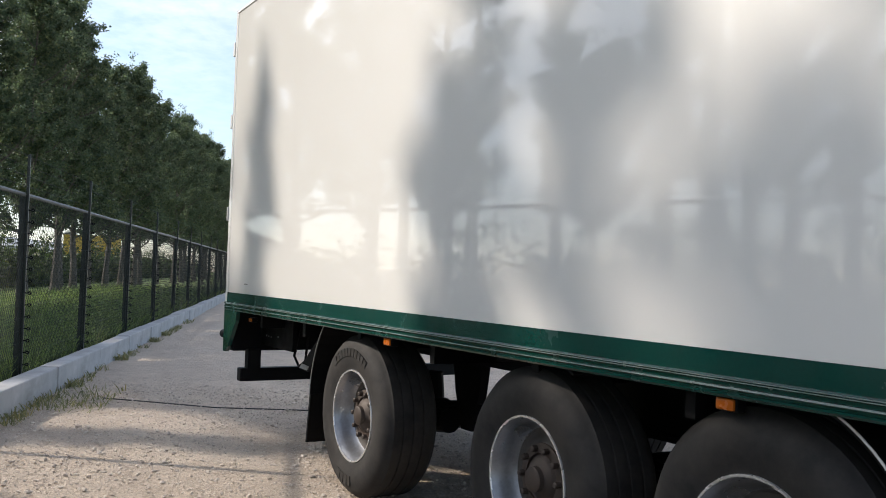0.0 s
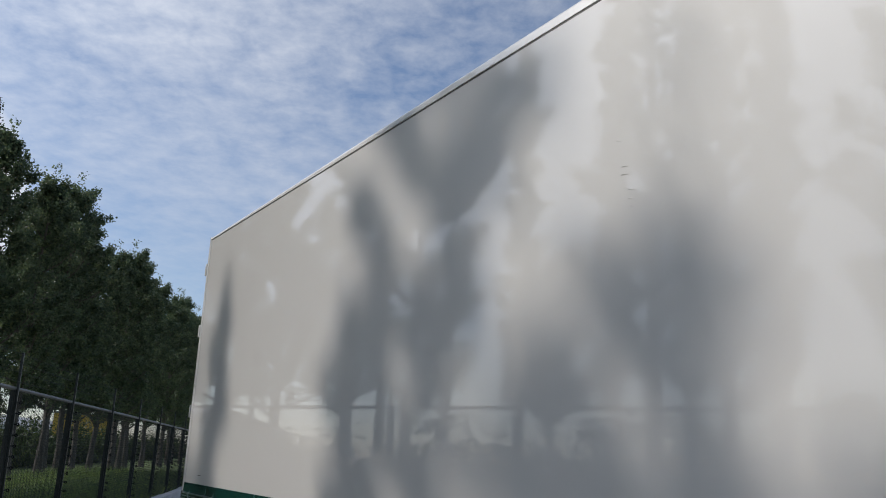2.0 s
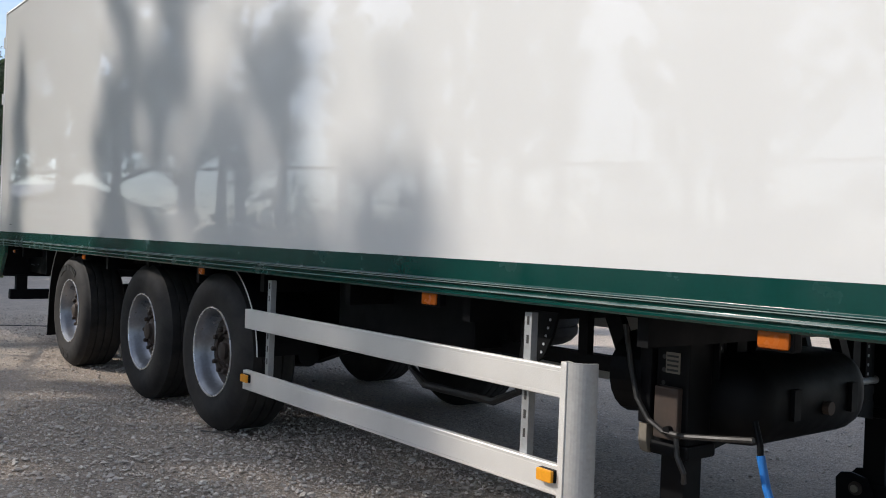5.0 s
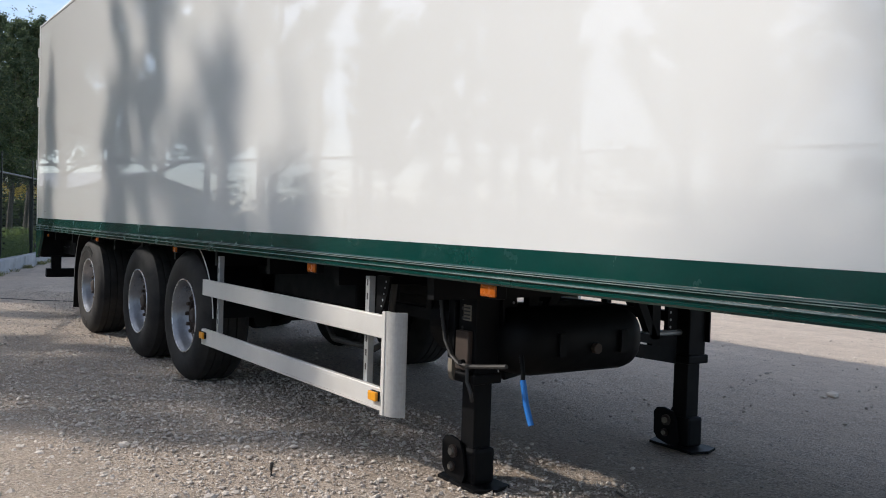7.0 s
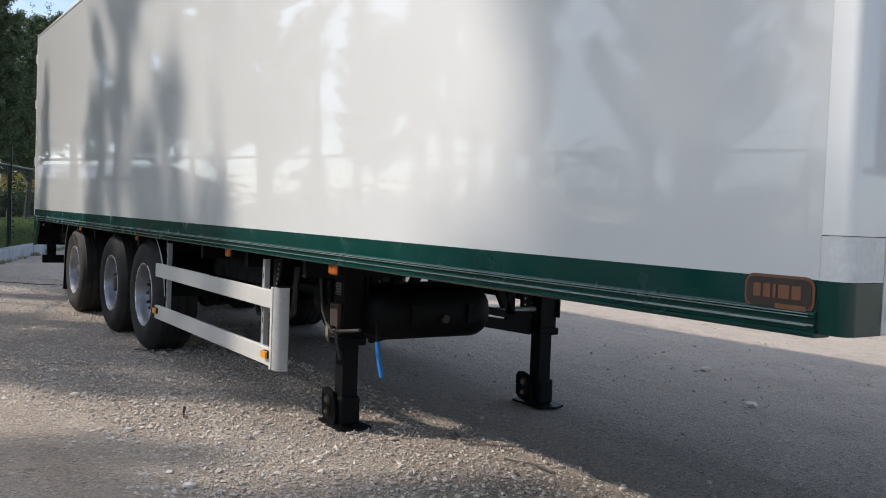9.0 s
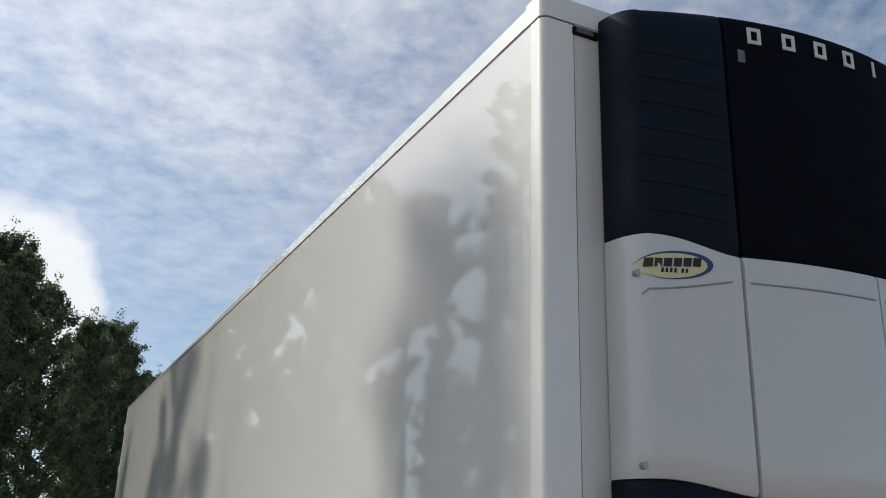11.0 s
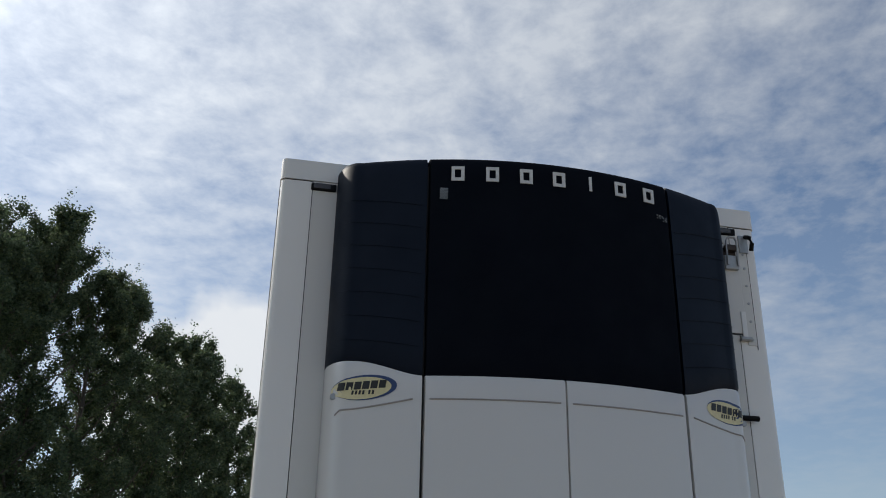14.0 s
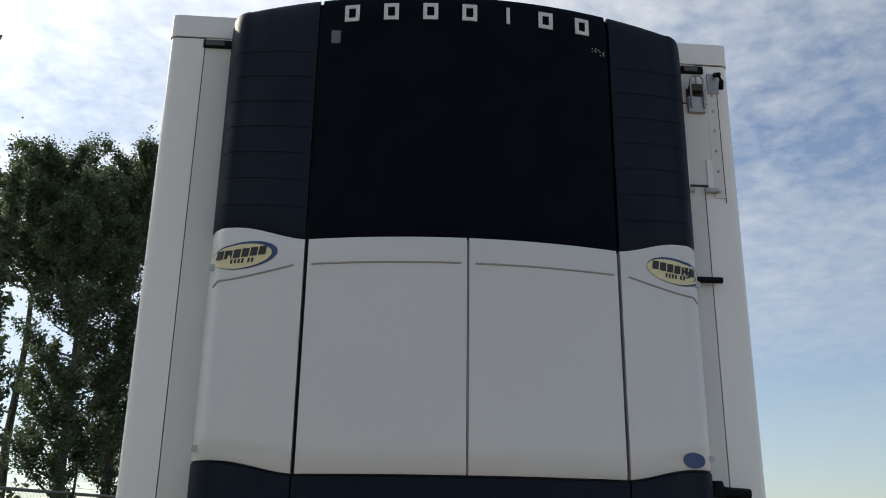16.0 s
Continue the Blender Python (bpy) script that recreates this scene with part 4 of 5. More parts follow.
def make_wheel(x, far, hub_data, marks):
    wheel = new("wheel")
    wheel.parent = trailer
    tagged(wheel, "worn black tyre on a silver steel rim")
    for name, me in (("tyre", tyre_me), ("rim", rim_me), ("wheel_disc", disc_me), ("rim_lip", lip_me), ("hub_flange", ring_me), ("hub", hub_data)):
        ob = new(name, me)
        ob.parent = wheel
    for k in range(10):
        ob = new("wheel_nut", nut_me)
        ob.parent = wheel
        a = 2 * math.pi * k / 10
        ob.matrix_basis = Matrix.Translation((0.142 * math.cos(a), 0.0, 0.142 * math.sin(a)))
    if marks:
        # raised writing on the sidewall, as plain blocks
        for k in range(11):
            a = radians(60 + k * 6.6)
            ob = new("sidewall_mark", bar_me)
            ob.parent = wheel
            ob.matrix_basis = Matrix.Rotation(-(a - math.pi / 2), 4, "Y") @ Matrix.Translation((0, 0, 0.418))
        for k in range(4):
            a = radians(252 + k * 7.5)
            ob = new("sidewall_mark", bar_me)
            ob.parent = wheel
            ob.matrix_basis = Matrix.Rotation(-(a - math.pi / 2), 4, "Y") @ Matrix.Translation((0, 0, 0.418)) @ Matrix.Diagonal((1.2, 1, 1.2, 1))
    wheel.matrix_basis = pose(x, WIDE - 0.07 if far else 0.07, TR - 0.008, 0, 0, 180 if far else 0)
    return wheel


for i, x in enumerate(AXLES):
    make_wheel(x, False, hub_a if i < 2 else hub_b, i == 0)
    make_wheel(x, True, hub_a, False)
    part("axle", rod(bmesh.new(), (x, 0.3, 0.52), (x, WIDE - 0.3, 0.52), 0.075, sides=16), M_BLACK, trailer)
    for y in (0.76, 1.72):
        part("trailing_arm", extrude_y([(x - 0.1, 0.42), (x + 0.12, 0.42), (x + 0.5, 0.54), (x + 0.5, 0.64), (x + 0.4, 0.64), (x + 0.08, 0.56), (x - 0.1, 0.6)], y, y + 0.1), M_BLACK, trailer)
        part("air_bag", rod(bmesh.new(), (x - 0.32, y + 0.06, 0.5), (x - 0.32, y + 0.06, 0.76), 0.14, 0.12, sides=18), M_PLASTIC, trailer)
    part("brake_chamber", rod(bmesh.new(), (x + 0.2, 0.62, 0.5), (x + 0.36, 0.62, 0.52), 0.08, sides=16), M_BLACK, trailer)


# ---- mudguards: curved shells round the outer wheels, one with a flap
def arch(cx, a0, a1, r, y0, y1, n=10):
    pts_o = [(cx + math.cos(radians(a0 + (a1 - a0) * k / n)) * r, 0.52 + math.sin(radians(a0 + (a1 - a0) * k / n)) * r) for k in range(n + 1)]
    pts_i = [(cx + math.cos(radians(a0 + (a1 - a0) * k / n)) * (r - 0.012), 0.52 + math.sin(radians(a0 + (a1 - a0) * k / n)) * (r - 0.012)) for k in range(n + 1)]
    return extrude_y(pts_o + pts_i[::-1], y0, y1)


def edge_strip(cx, a0, a1, r, y, n=12):
    return tube([(cx + math.cos(radians(a0 + (a1 - a0) * k / n)) * r, y, 0.52 + math.sin(radians(a0 + (a1 - a0) * k / n)) * r) for k in range(n + 1)], 0.0045, 6)


for far in (False, True):
    f = mirrored if far else (lambda b: b)
    g = part("mudguard", f(arch(2.66, 118, 178, 0.8, 0.1, 0.52)), M_PLASTIC, trailer, "black curved mudguard")
    part("mudguard_edge", f(edge_strip(2.66, 118, 178, 0.802, 0.1)), M_GALV, g)
    part("mud_flap", f(extrude_y([(1.862, 0.56), (1.884, 0.56), (1.835, 0.2), (1.815, 0.2)], 0.1, 0.52)), M_PLASTIC, trailer, "black rubber mud flap")
    g = part("mudguard", f(arch(5.945, 4, 72, 0.63, 0.1, 0.52)), M_PLASTIC, trailer, "black curved mudguard with pale edge")
    part("mudguard_edge", f(edge_strip(5.945, 4, 62, 0.632, 0.098)), M_CAP, g, "thin pale edge")
    part("mudguard", f(arch(4.62, 60, 120, 0.62, 0.1, 0.5)), M_PLASTIC, trailer, "black curved mudguard")

# ---- side lamps
lamp_body = mesh_of("lamp_body", boxed(-0.05, 0.05, -0.02, 0.03, -0.028, 0.028, bevel=0.008), M_PLASTIC)
lens_me = mesh_of("lens", boxed(-0.043, 0.043, -0.032, -0.018, -0.022, 0.022, bevel=0.009), M_ORANGE)


guard_lens = mesh_of("lens", boxed(-0.045, 0.045, -0.034, -0.018, -0.026, 0.026, bevel=0.005), M_GUARDLENS)


def side_lamp(x, y, z, turn=0.0, small=1.0, data=lens_me):
    lamp = new("side_lamp", lamp_body)
    lamp.parent = trailer
    lens = new("lens", data)
    lens.parent = lamp
    tagged(lamp, "amber side marker lamp")
    lamp.matrix_basis = pose(x, y, z, 0, 0, turn) @ Matrix.Diagonal((small, 1, small, 1))


for x in (3.245, 5.86, 8.39, 10.1):
    side_lamp(x, 0.05, 1.06, 0, 1.25 if x > 8 else 0.95)
    side_lamp(x, WIDE - 0.03, 1.035, 180)
side_lamp(0.65, 0.05, 1.03, 0, 0.7)

# ---- side guard
for far in (False, True):
    f = mirrored if far else (lambda b: b)
    for z0, z1 in ((0.745, 0.862), (0.372, 0.488)):
        bm = extrude_x([(0.022, z0), (0.05, z0), (0.05, z1), (0.022, z1), (0.02, z1 - 0.003), (0.02, z1 - 0.014), (0.0215, z1 - 0.0145), (0.0215, z1 - 0.0175), (0.02, z1 - 0.018), (0.02, z0 + 0.018), (0.0215, z0 + 0.0175), (0.0215, z0 + 0.0145), (0.02, z0 + 0.014), (0.02, z0 + 0.003)], 6.55, 8.0 if far else 9.245)
        part("guard_rail", f(bm), M_ALU, trailer, "brushed aluminium guard rail")
    if far:
        continue
    # rounded front end
    n = 9
    rr = 0.075
    outer = [(9.275 + rr * math.sin(math.pi / 2 * k / n), 0.02 + rr - rr * math.cos(math.pi / 2 * k / n)) for k in range(n + 1)]
    inner = [(9.275 + (rr - 0.015) * math.sin(math.pi / 2 * k / n), 0.02 + rr - (rr - 0.015) * math.cos(math.pi / 2 * k / n)) for k in range(n + 1)]
    part("guard_end", f(extrude_z([(9.247, 0.02)] + outer + inner[::-1] + [(9.247, 0.035)], 0.355, 0.885)), M_ENDCAP, trailer, "rounded grey metal end cap")
    part("guard_end_strip", f(boxed(9.232, 9.262, 0.014, 0.05, 0.355, 0.885, bevel=0.003)), M_ALU, trailer)
    for x in (6.79, 9.005):
        bm = boxed(x - 0.02, x + 0.02, 0.055, 0.09, 0.365, 1.05)
        post = part("guard_post", f(bm), M_GALV, trailer, "galvanised slotted post")
        for k in range(9):
            z = 0.4 + k * 0.075
            if not (0.36 < z < 0.5 or 0.73 < z < 0.87):
                part("slot", f(boxed(x - 0.006, x + 0.006, 0.0535, 0.056, z, z + 0.035)), M_SEAM, post)
side_lamp(6.61, 0.025, 0.445, 0, 0.9, guard_lens)
side_lamp(9.185, 0.025, 0.445, 0, 0.9, guard_lens)

# ---- boxes and gear under the floor
part("tool_box", boxed(7.05, 8.3, 0.38, 0.7, 0.80, FLOOR_Z - 0.01, bevel=0.015), M_BLACK, trailer, "long black under-floor box")
part("air_tank", rod(bmesh.new(), (6.5, 1.1, 0.84), (7.3, 1.1, 0.84), 0.15, sides=24), M_BLACK, trailer)
part("air_tank", rod(bmesh.new(), (6.4, 1.5, 0.84), (7.1, 1.5, 0.84), 0.15, sides=24), M_BLACK, trailer)
part("spare_carrier", tube([(8.55, 0.5, 0.98), (8.5, 0.5, 0.62), (8.3, 0.52, 0.54), (7.7, 0.55, 0.53), (7.5, 0.6, 0.6), (7.45, 0.6, 0.95)], 0.022), M_STEEL, trailer, "bent steel tube carrier")
spare = new("spare_wheel")
spare.parent = trailer
tagged(spare, "spare wheel lying in its carrier")
for name, me in (("tyre", tyre_me), ("rim", rim_me)):
    ob = new(name, me)
    ob.parent = spare
spare.matrix_basis = pose(6.98, 1.75, 0.67, 90, 0, 0)
# gusset plates and struts between the box and the legs
gusset = part("gusset", extrude_y([(8.93, 1.05), (9.07, 1.05), (9.045, 0.96), (9.0, 0.87), (8.96, 0.84), (8.93, 0.84)], 0.155, 0.17), M_BLACK, trailer, "black gusset plate with holes")
# pale discs paint the daylight seen through the holes
for k in range(5):
    part("daylit_hole", rod(bmesh.new(), (9.03 - 0.011 * k, 0.153, 1.02 - 0.034 * k), (9.03 - 0.011 * k, 0.156, 1.02 - 0.034 * k), 0.006, sides=8), M_PALE, gusset)
for far in (False, True):
    f = mirrored if far else (lambda b: b)
    part("strut", f(boxed(8.05, 9.43, 0.56, 0.62, 0.78, 0.845)), M_BLACK, trailer)
    part("strut", f(boxed(8.33, 8.37, 0.56, 0.6, 0.84, FLOOR_Z)), M_BLACK, trailer)
    part("strut", f(boxed(8.812, 8.868, 0.56, 0.6, 0.84, FLOOR_Z)), M_BLACK, trailer)
    part("strut", f(extrude_y([(8.93, FLOOR_Z), (9.02, FLOOR_Z), (9.11, 0.9), (9.13, 0.83), (9.05, 0.84)], 0.56, 0.6)), M_BLACK, trailer)
# round-bottomed gear cover on the near leg's back; its tan colour paints sunlight
part("sunlit_gear_cover", extrude_x([(0.36, 0.64), (0.36, 0.57), (0.372, 0.535), (0.395, 0.522), (0.418, 0.535), (0.43, 0.57), (0.43, 0.64)], 9.335, 9.372), M_DUSTY_SUNLIT, trailer, "steel gear cover, tan like the sunlit patch on it")
part("gear_case", boxed(9.325, 9.385, 0.36, 0.434, 0.642, 0.95, bevel=0.01), M_BLACK, trailer)
part("spring_drum", rod(bmesh.new(), (9.2, 0.5, 0.82), (9.34, 0.5, 0.82), 0.17, 0.15, sides=22), M_BLACK, trailer, "round black brake drum cover")

# tank between the legs and the nose
bm = boxed(9.12, 9.72, 0.52, 1.46, 0.565, 0.915, bevel=0.0)
bmesh.ops.bevel(bm, geom=list(bm.edges), offset=0.15, segments=5, affect="EDGES", profile=0.5)
for v in bm.verts:
    v.co.x += 0.03 * math.cos((v.co.y - 0.99) * 2.6) if v.co.x > 9.6 else 0.0
tank = part("fuel_tank", bm, M_PLASTIC, trailer, "black rounded fuel tank", True)
for y in (0.76, 1.2):
    part("tank_strap", boxed(9.735, 9.758, y, y + 0.045, 0.68, 0.8), M_BLACK, tank)
part("tank_cap", rod(bmesh.new(), (9.74, 1.02, 0.71), (9.768, 1.02, 0.71), 0.028, sides=14), M_HUB, tank)
hose = part("drain_hose", tube([(9.74, 0.52, 0.7), (9.775, 0.505, 0.62), (9.78, 0.502, 0.575)], 0.012, 12), M_PLASTIC, trailer, "short hose, black above and bright blue below")
part("hose_end", tube([(9.78, 0.502, 0.585), (9.81, 0.502, 0.47), (9.845, 0.502, 0.39), (9.853, 0.502, 0.375)], 0.0155, 12), M_BLUE, hose, "bright blue sleeve")

# ---- landing legs
def landing_leg(x, y, far):
    leg = new("landing_leg")
    leg.parent = trailer
    tagged(leg, "black square landing leg on a folding foot")
    part("leg_housing", boxed(x - 0.075, x + 0.075, y - 0.075, y + 0.075, 0.55, FLOOR_Z, bevel=0.008), M_BLACK, leg)
    part("inner_leg", boxed(x - 0.055, x + 0.055, y - 0.055, y + 0.055, 0.1, 0.56, bevel=0.006), M_BLACK, leg)
    part("collar", boxed(x - 0.085, x + 0.092, y - 0.09, y + 0.09, 0.53, 0.585, bevel=0.012), M_BLACK, leg)
    part("mount_plate", boxed(x - 0.1, x + 0.1, y + 0.076, y + 0.088, 0.66, FLOOR_Z), M_BLACK, leg)
    part("foot_plate", extrude_z([(x - 0.19, y - 0.1), (x + 0.15, y - 0.115), (x + 0.19, y), (x + 0.15, y + 0.115), (x - 0.19, y + 0.1), (x - 0.23, y)], 0.0, 0.016), M_BLACK, leg, "flat steel foot")
    part("foot_block", boxed(x - 0.06, x + 0.085, y - 0.065, y + 0.065, 0.016, 0.2, bevel=0.02), M_BLACK, leg)
    for dy in (-0.08, 0.08):
        part("cheek", extrude_y([(x - 0.17, 0.07), (x - 0.14, 0.035), (x - 0.06, 0.017), (x + 0.01, 0.017), (x + 0.03, 0.06), (x + 0.01, 0.17), (x - 0.02, 0.225), (x - 0.1, 0.24), (x - 0.15, 0.23), (x - 0.175, 0.2)], y + dy - 0.007, y + dy + 0.007), M_BLACK, leg)
    for dz, r in ((0.165, 0.034), (0.085, 0.024)):
        pin = part("pivot", rod(bmesh.new(), (x - 0.085 + dz * 0.1, y - 0.1, dz), (x - 0.085 + dz * 0.1, y + 0.1, dz), r, sides=14), M_HUB, leg)
        part("pin_head", rod(bmesh.new(), (x - 0.085 + dz * 0.1, y - 0.112, dz), (x - 0.085 + dz * 0.1, y - 0.1, dz), r * 0.55, sides=10), M_DUSTY_SUNLIT, pin)
    # far leg: pale discs, daylight painted into the holes; near leg: dark
    for k in range(8):
        part("bolt_hole", rod(bmesh.new(), (x - 0.04, y - 0.0775, 0.66 + k * 0.05), (x - 0.04, y - 0.0745, 0.66 + k * 0.05), 0.009, sides=8), M_SEAM if not far else M_PALE, leg)
    return leg


LEG_X, LEG_Y = 9.47, 0.455
landing_leg(LEG_X, LEG_Y, False)
landing_leg(LEG_X, 2.075, True)
part("leg_shaft", rod(bmesh.new(), (LEG_X, 0.54, 0.72), (LEG_X, 2.0, 0.72), 0.02, sides=10), M_GALV, trailer)
# braced frame from each leg to the chassis: sloping double beam, upright, diagonal, drilled gusset
for far in (False, True):
    f = mirrored if far else (lambda b: b)
    x0, x1 = LEG_X - 0.03, LEG_X + 0.02
    part("leg_beam", f(extrude_x([(0.62, 0.53), (0.62, 0.62), (1.02, 0.68), (1.02, 0.6)], x0, x1)), M_BLACK, trailer)
    part("leg_beam", f(extrude_x([(0.62, 0.655), (0.62, 0.7), (0.8, 0.71), (1.1, 0.765), (1.1, 0.71), (0.85, 0.665)], x0, x1)), M_BLACK, trailer)
    part("leg_beam", f(extrude_x([(0.62, 0.6), (0.62, 0.67), (0.83, 0.68), (0.845, 0.62)], x0 + 0.005, x1 - 0.005)), M_BLACK, trailer)
    part("leg_upright", f(boxed(x0, x1, 0.772, 0.842, 0.69, FLOOR_Z)), M_BLACK, trailer)
    part("leg_diagonal", f(extrude_x([(0.85, 0.7), (0.79, 0.7), (0.98, 1.06), (1.05, 1.06)], x0, x1)), M_BLACK, trailer)
    plate = part("leg_gusset", f(boxed(x0 + 0.01, x1 - 0.01, 0.61, 0.695, 0.62, FLOOR_Z)), M_BLACK, trailer)
    # drilled row as pale discs, with the daylight behind put into their colour
    for k in range(6):
        part("daylit_hole", f(rod(bmesh.new(), (x1 - 0.011, 0.672, 0.71 + 0.045 * k), (x1 - 0.0085, 0.672, 0.71 + 0.045 * k), 0.008, sides=8)), M_PALE, plate)
part("leg_brace", boxed(LEG_X - 0.04, LEG_X + 0.04, 0.53, 0.6, 0.62, 0.7), M_BLACK, trailer)
part("crank", tube([(9.26, 0.345, 1.02), (9.27, 0.345, 0.98), (9.3, 0.34, 0.86), (9.34, 0.335, 0.74), (9.4, 0.335, 0.665), (9.47, 0.335, 0.632), (9.56, 0.335, 0.63), (9.7, 0.335, 0.65), (9.85, 0.34, 0.672)], 0.011), M_STEEL, trailer, "bent steel crank handle")
gear = part("gear_box", boxed(LEG_X - 0.06, LEG_X + 0.05, LEG_Y - 0.105, LEG_Y - 0.07, 0.6, 0.8, bevel=0.008), M_HUB, trailer, "worn gear box on the leg")
part("crank_shaft", rod(bmesh.new(), (LEG_X + 0.02, LEG_Y - 0.13, 0.64), (LEG_X + 0.02, LEG_Y - 0.1, 0.64), 0.016, sides=10), M_BLACK, gear)
part("warning_label", boxed(LEG_X - 0.03, LEG_X + 0.035, LEG_Y - 0.0785, LEG_Y - 0.0755, 0.85, 0.93), M_DUSTY_SUNLIT, trailer, "small pale warning label with dark bars")
for k in range(4):
    part("label_bar", boxed(LEG_X - 0.024, LEG_X + 0.028, LEG_Y - 0.0805, LEG_Y - 0.0788, 0.858 + k * 0.018, 0.866 + k * 0.018), M_INK, trailer)
part("pull_strap", tube([(9.52, 0.35, 0.62), (9.53, 0.345, 0.55), (9.56, 0.35, 0.49), (9.555, 0.36, 0.45)], 0.011, 6), M_STEEL, trailer, "worn grey strap end")

# ---- front end
corner = [(SIDE_END, 0.06)]
corner += [(SIDE_END, 0.0)] + [(LONG - R_C + R_C * math.sin(math.pi / 2 * k / 10), R_C - R_C * math.cos(math.pi / 2 * k / 10)) for k in range(11)] + [(LONG, 0.155), (LONG - 0.05, 0.155), (LONG - 0.06, 0.06)]
for far in (False, True):
    f = mirrored if far else (lambda b: b)
    part("corner_post", f(extrude_z(corner, 1.372, LINE_F - 0.005)), M_CORNER, trailer, "white rounded corner post", True)
    part("corner_plate", f(extrude_z(corner, BAND_Z + 0.002, 1.37)), M_SCUFF, trailer, "scuffed pale metal corner plate")
    part("corner_shoe", f(extrude_z(corner, 1.10, BAND_Z)), M_GREEN, trailer, "green corner shoe")
    part("corner_cap", f(extrude_z([(SIDE_END - 0.03, 0.2), (SIDE_END - 0.03, -0.004)] + [(x + 0.004, y - 0.004) for x, y in corner[2:-2]] + [(LONG + 0.004, 0.42), (LONG - 0.06, 0.42)], LINE_F + 0.002, HIGH)), M_CAP, trailer, "white moulded roof corner")
    part("corner_joint", f(extrude_z([(x - 0.004, y + 0.004) for x, y in corner], LINE_F - 0.006, LINE_F + 0.003)), M_SEAM, trailer)
    part("flank_joint", f(boxed(SIDE_END - 0.003, SIDE_END + 0.001, 0.0005, 0.03, 1.11, 1.9)), M_SEAM, trailer)
    part("front_joint", f(boxed(LONG - 0.02, LONG - 0.0025, 0.155, 0.159, 2.6, LINE_F)), M_SEAM, trailer)
part("front_wall", boxed(LONG - 0.06, LONG - 0.001, 0.159, WIDE - 0.159, 1.374, LINE_F), M_FRONT, trailer, "white front wall with grime below the unit")
part("front_header", boxed(LONG - 0.06, LONG + 0.003, 0.425, WIDE - 0.425, LINE_F + 0.002, HIGH - 0.002), M_CAP, trailer)
part("front_plate", boxed(LONG - 0.06, LONG + 0.002, 0.158, 0.79, 1.10, 1.369, bevel=0.004), M_FRONT, trailer, "white lower front plate")
part("front_plate", boxed(LONG - 0.06, LONG + 0.002, 0.794, 1.8, 1.10, 1.369, bevel=0.004), M_FRONT, trailer, "white lower front plate")
part("front_plate", boxed(LONG - 0.06, LONG + 0.002, 1.804, WIDE - 0.158, 1.10, 1.369, bevel=0.004), M_FRONT, trailer, "white lower front plate")
part("front_seam", boxed(LONG - 0.03, LONG - 0.0015, 0.16, WIDE - 0.16, 1.369, 1.374), M_SEAM, trailer)


def flat_on_front(name, y0, y1, z0, z1, mat, parent, label="", off=0.002, thick=0.003):
    return part(name, boxed(LONG + off, LONG + off + thick, y0, y1, z0, z1), mat, parent, label)


# marker lamps, decal, plugs, cables on the front wall
for y0, y1, z in ((0.15, 0.275, 3.69), (2.345, 2.45, 3.69)):
    lamp = part("front_lamp", boxed(LONG - 0.01, LONG + 0.012, y0, y1, z, z + 0.038, bevel=0.006), M_PLASTIC, trailer, "dark recessed marker lamp")
    part("lens", boxed(LONG + 0.011, LONG + 0.017, y0 + 0.012, y1 - 0.03, z + 0.007, z + 0.031), M_LENS, lamp)
lamp = part("front_lamp", boxed(LONG, LONG + 0.022, 0.19, 0.335, 1.135, 1.185, bevel=0.006), M_PLASTIC, trailer, "low front marker lamp")
part("lens", boxed(LONG + 0.02, LONG + 0.028, 0.205, 0.28, 1.142, 1.178, bevel=0.003), M_WHITE_LENS, lamp)
for y in (0.63, 0.70):
    part("rubber_plug", rod(bmesh.new(), (LONG, y, 1.165), (LONG + 0.018, y, 1.165), 0.022, sides=16), M_PLASTIC, trailer)
decal = part("decal", boxed(LONG + 0.0006, LONG + 0.0016, 0.165, 0.375, 1.44, 1.592), M_UNIT_WHITE, trailer, "faded grid of boxes with unreadable writing")
for y0, y1, z0, z1 in ((0.168, 0.372, 1.572, 1.574), (0.168, 0.372, 1.445, 1.447), (0.168, 0.17, 1.445, 1.574), (0.37, 0.372, 1.445, 1.574), (0.285, 0.287, 1.445, 1.574), (0.168, 0.287, 1.506, 1.508), (0.287, 0.372, 1.53, 1.5315), (0.287, 0.372, 1.488, 1.4895),
                       (0.34, 0.365, 1.562, 1.563), (0.34, 0.365, 1.538, 1.539), (0.34, 0.341, 1.538, 1.562), (0.34, 0.365, 1.522, 1.523), (0.34, 0.365, 1.497, 1.498), (0.34, 0.341, 1.497, 1.522), (0.34, 0.365, 1.48, 1.481), (0.34, 0.365, 1.455, 1.456), (0.34, 0.341, 1.455, 1.48),
                       (0.2, 0.26, 1.53, 1.534), (0.21, 0.25, 1.541, 1.544), (0.2, 0.245, 1.47, 1.473), (0.172, 0.2, 1.497, 1.501), (0.235, 0.27, 1.584, 1.59)):
    part("printed_line", boxed(LONG + 0.0018, LONG + 0.0026, y0, y1, z0, z1), M_GREYLINE, decal)
flat_on_front("sticker", 0.455, 0.49, 1.315, 1.335, M_YELLOW, trailer, "small torn yellow sticker")
part("cable_duct", tube([(LONG + 0.03, 0.83, 1.6), (LONG + 0.04, 0.79, 1.52), (LONG + 0.035, 0.772, 1.42), (LONG + 0.035, 0.77, 1.3), (LONG + 0.035, 0.765, 1.2), (LONG + 0.03, 0.73, 1.15)], 0.02, 10), M_PLASTIC, trailer, "black corrugated cable hose", True)
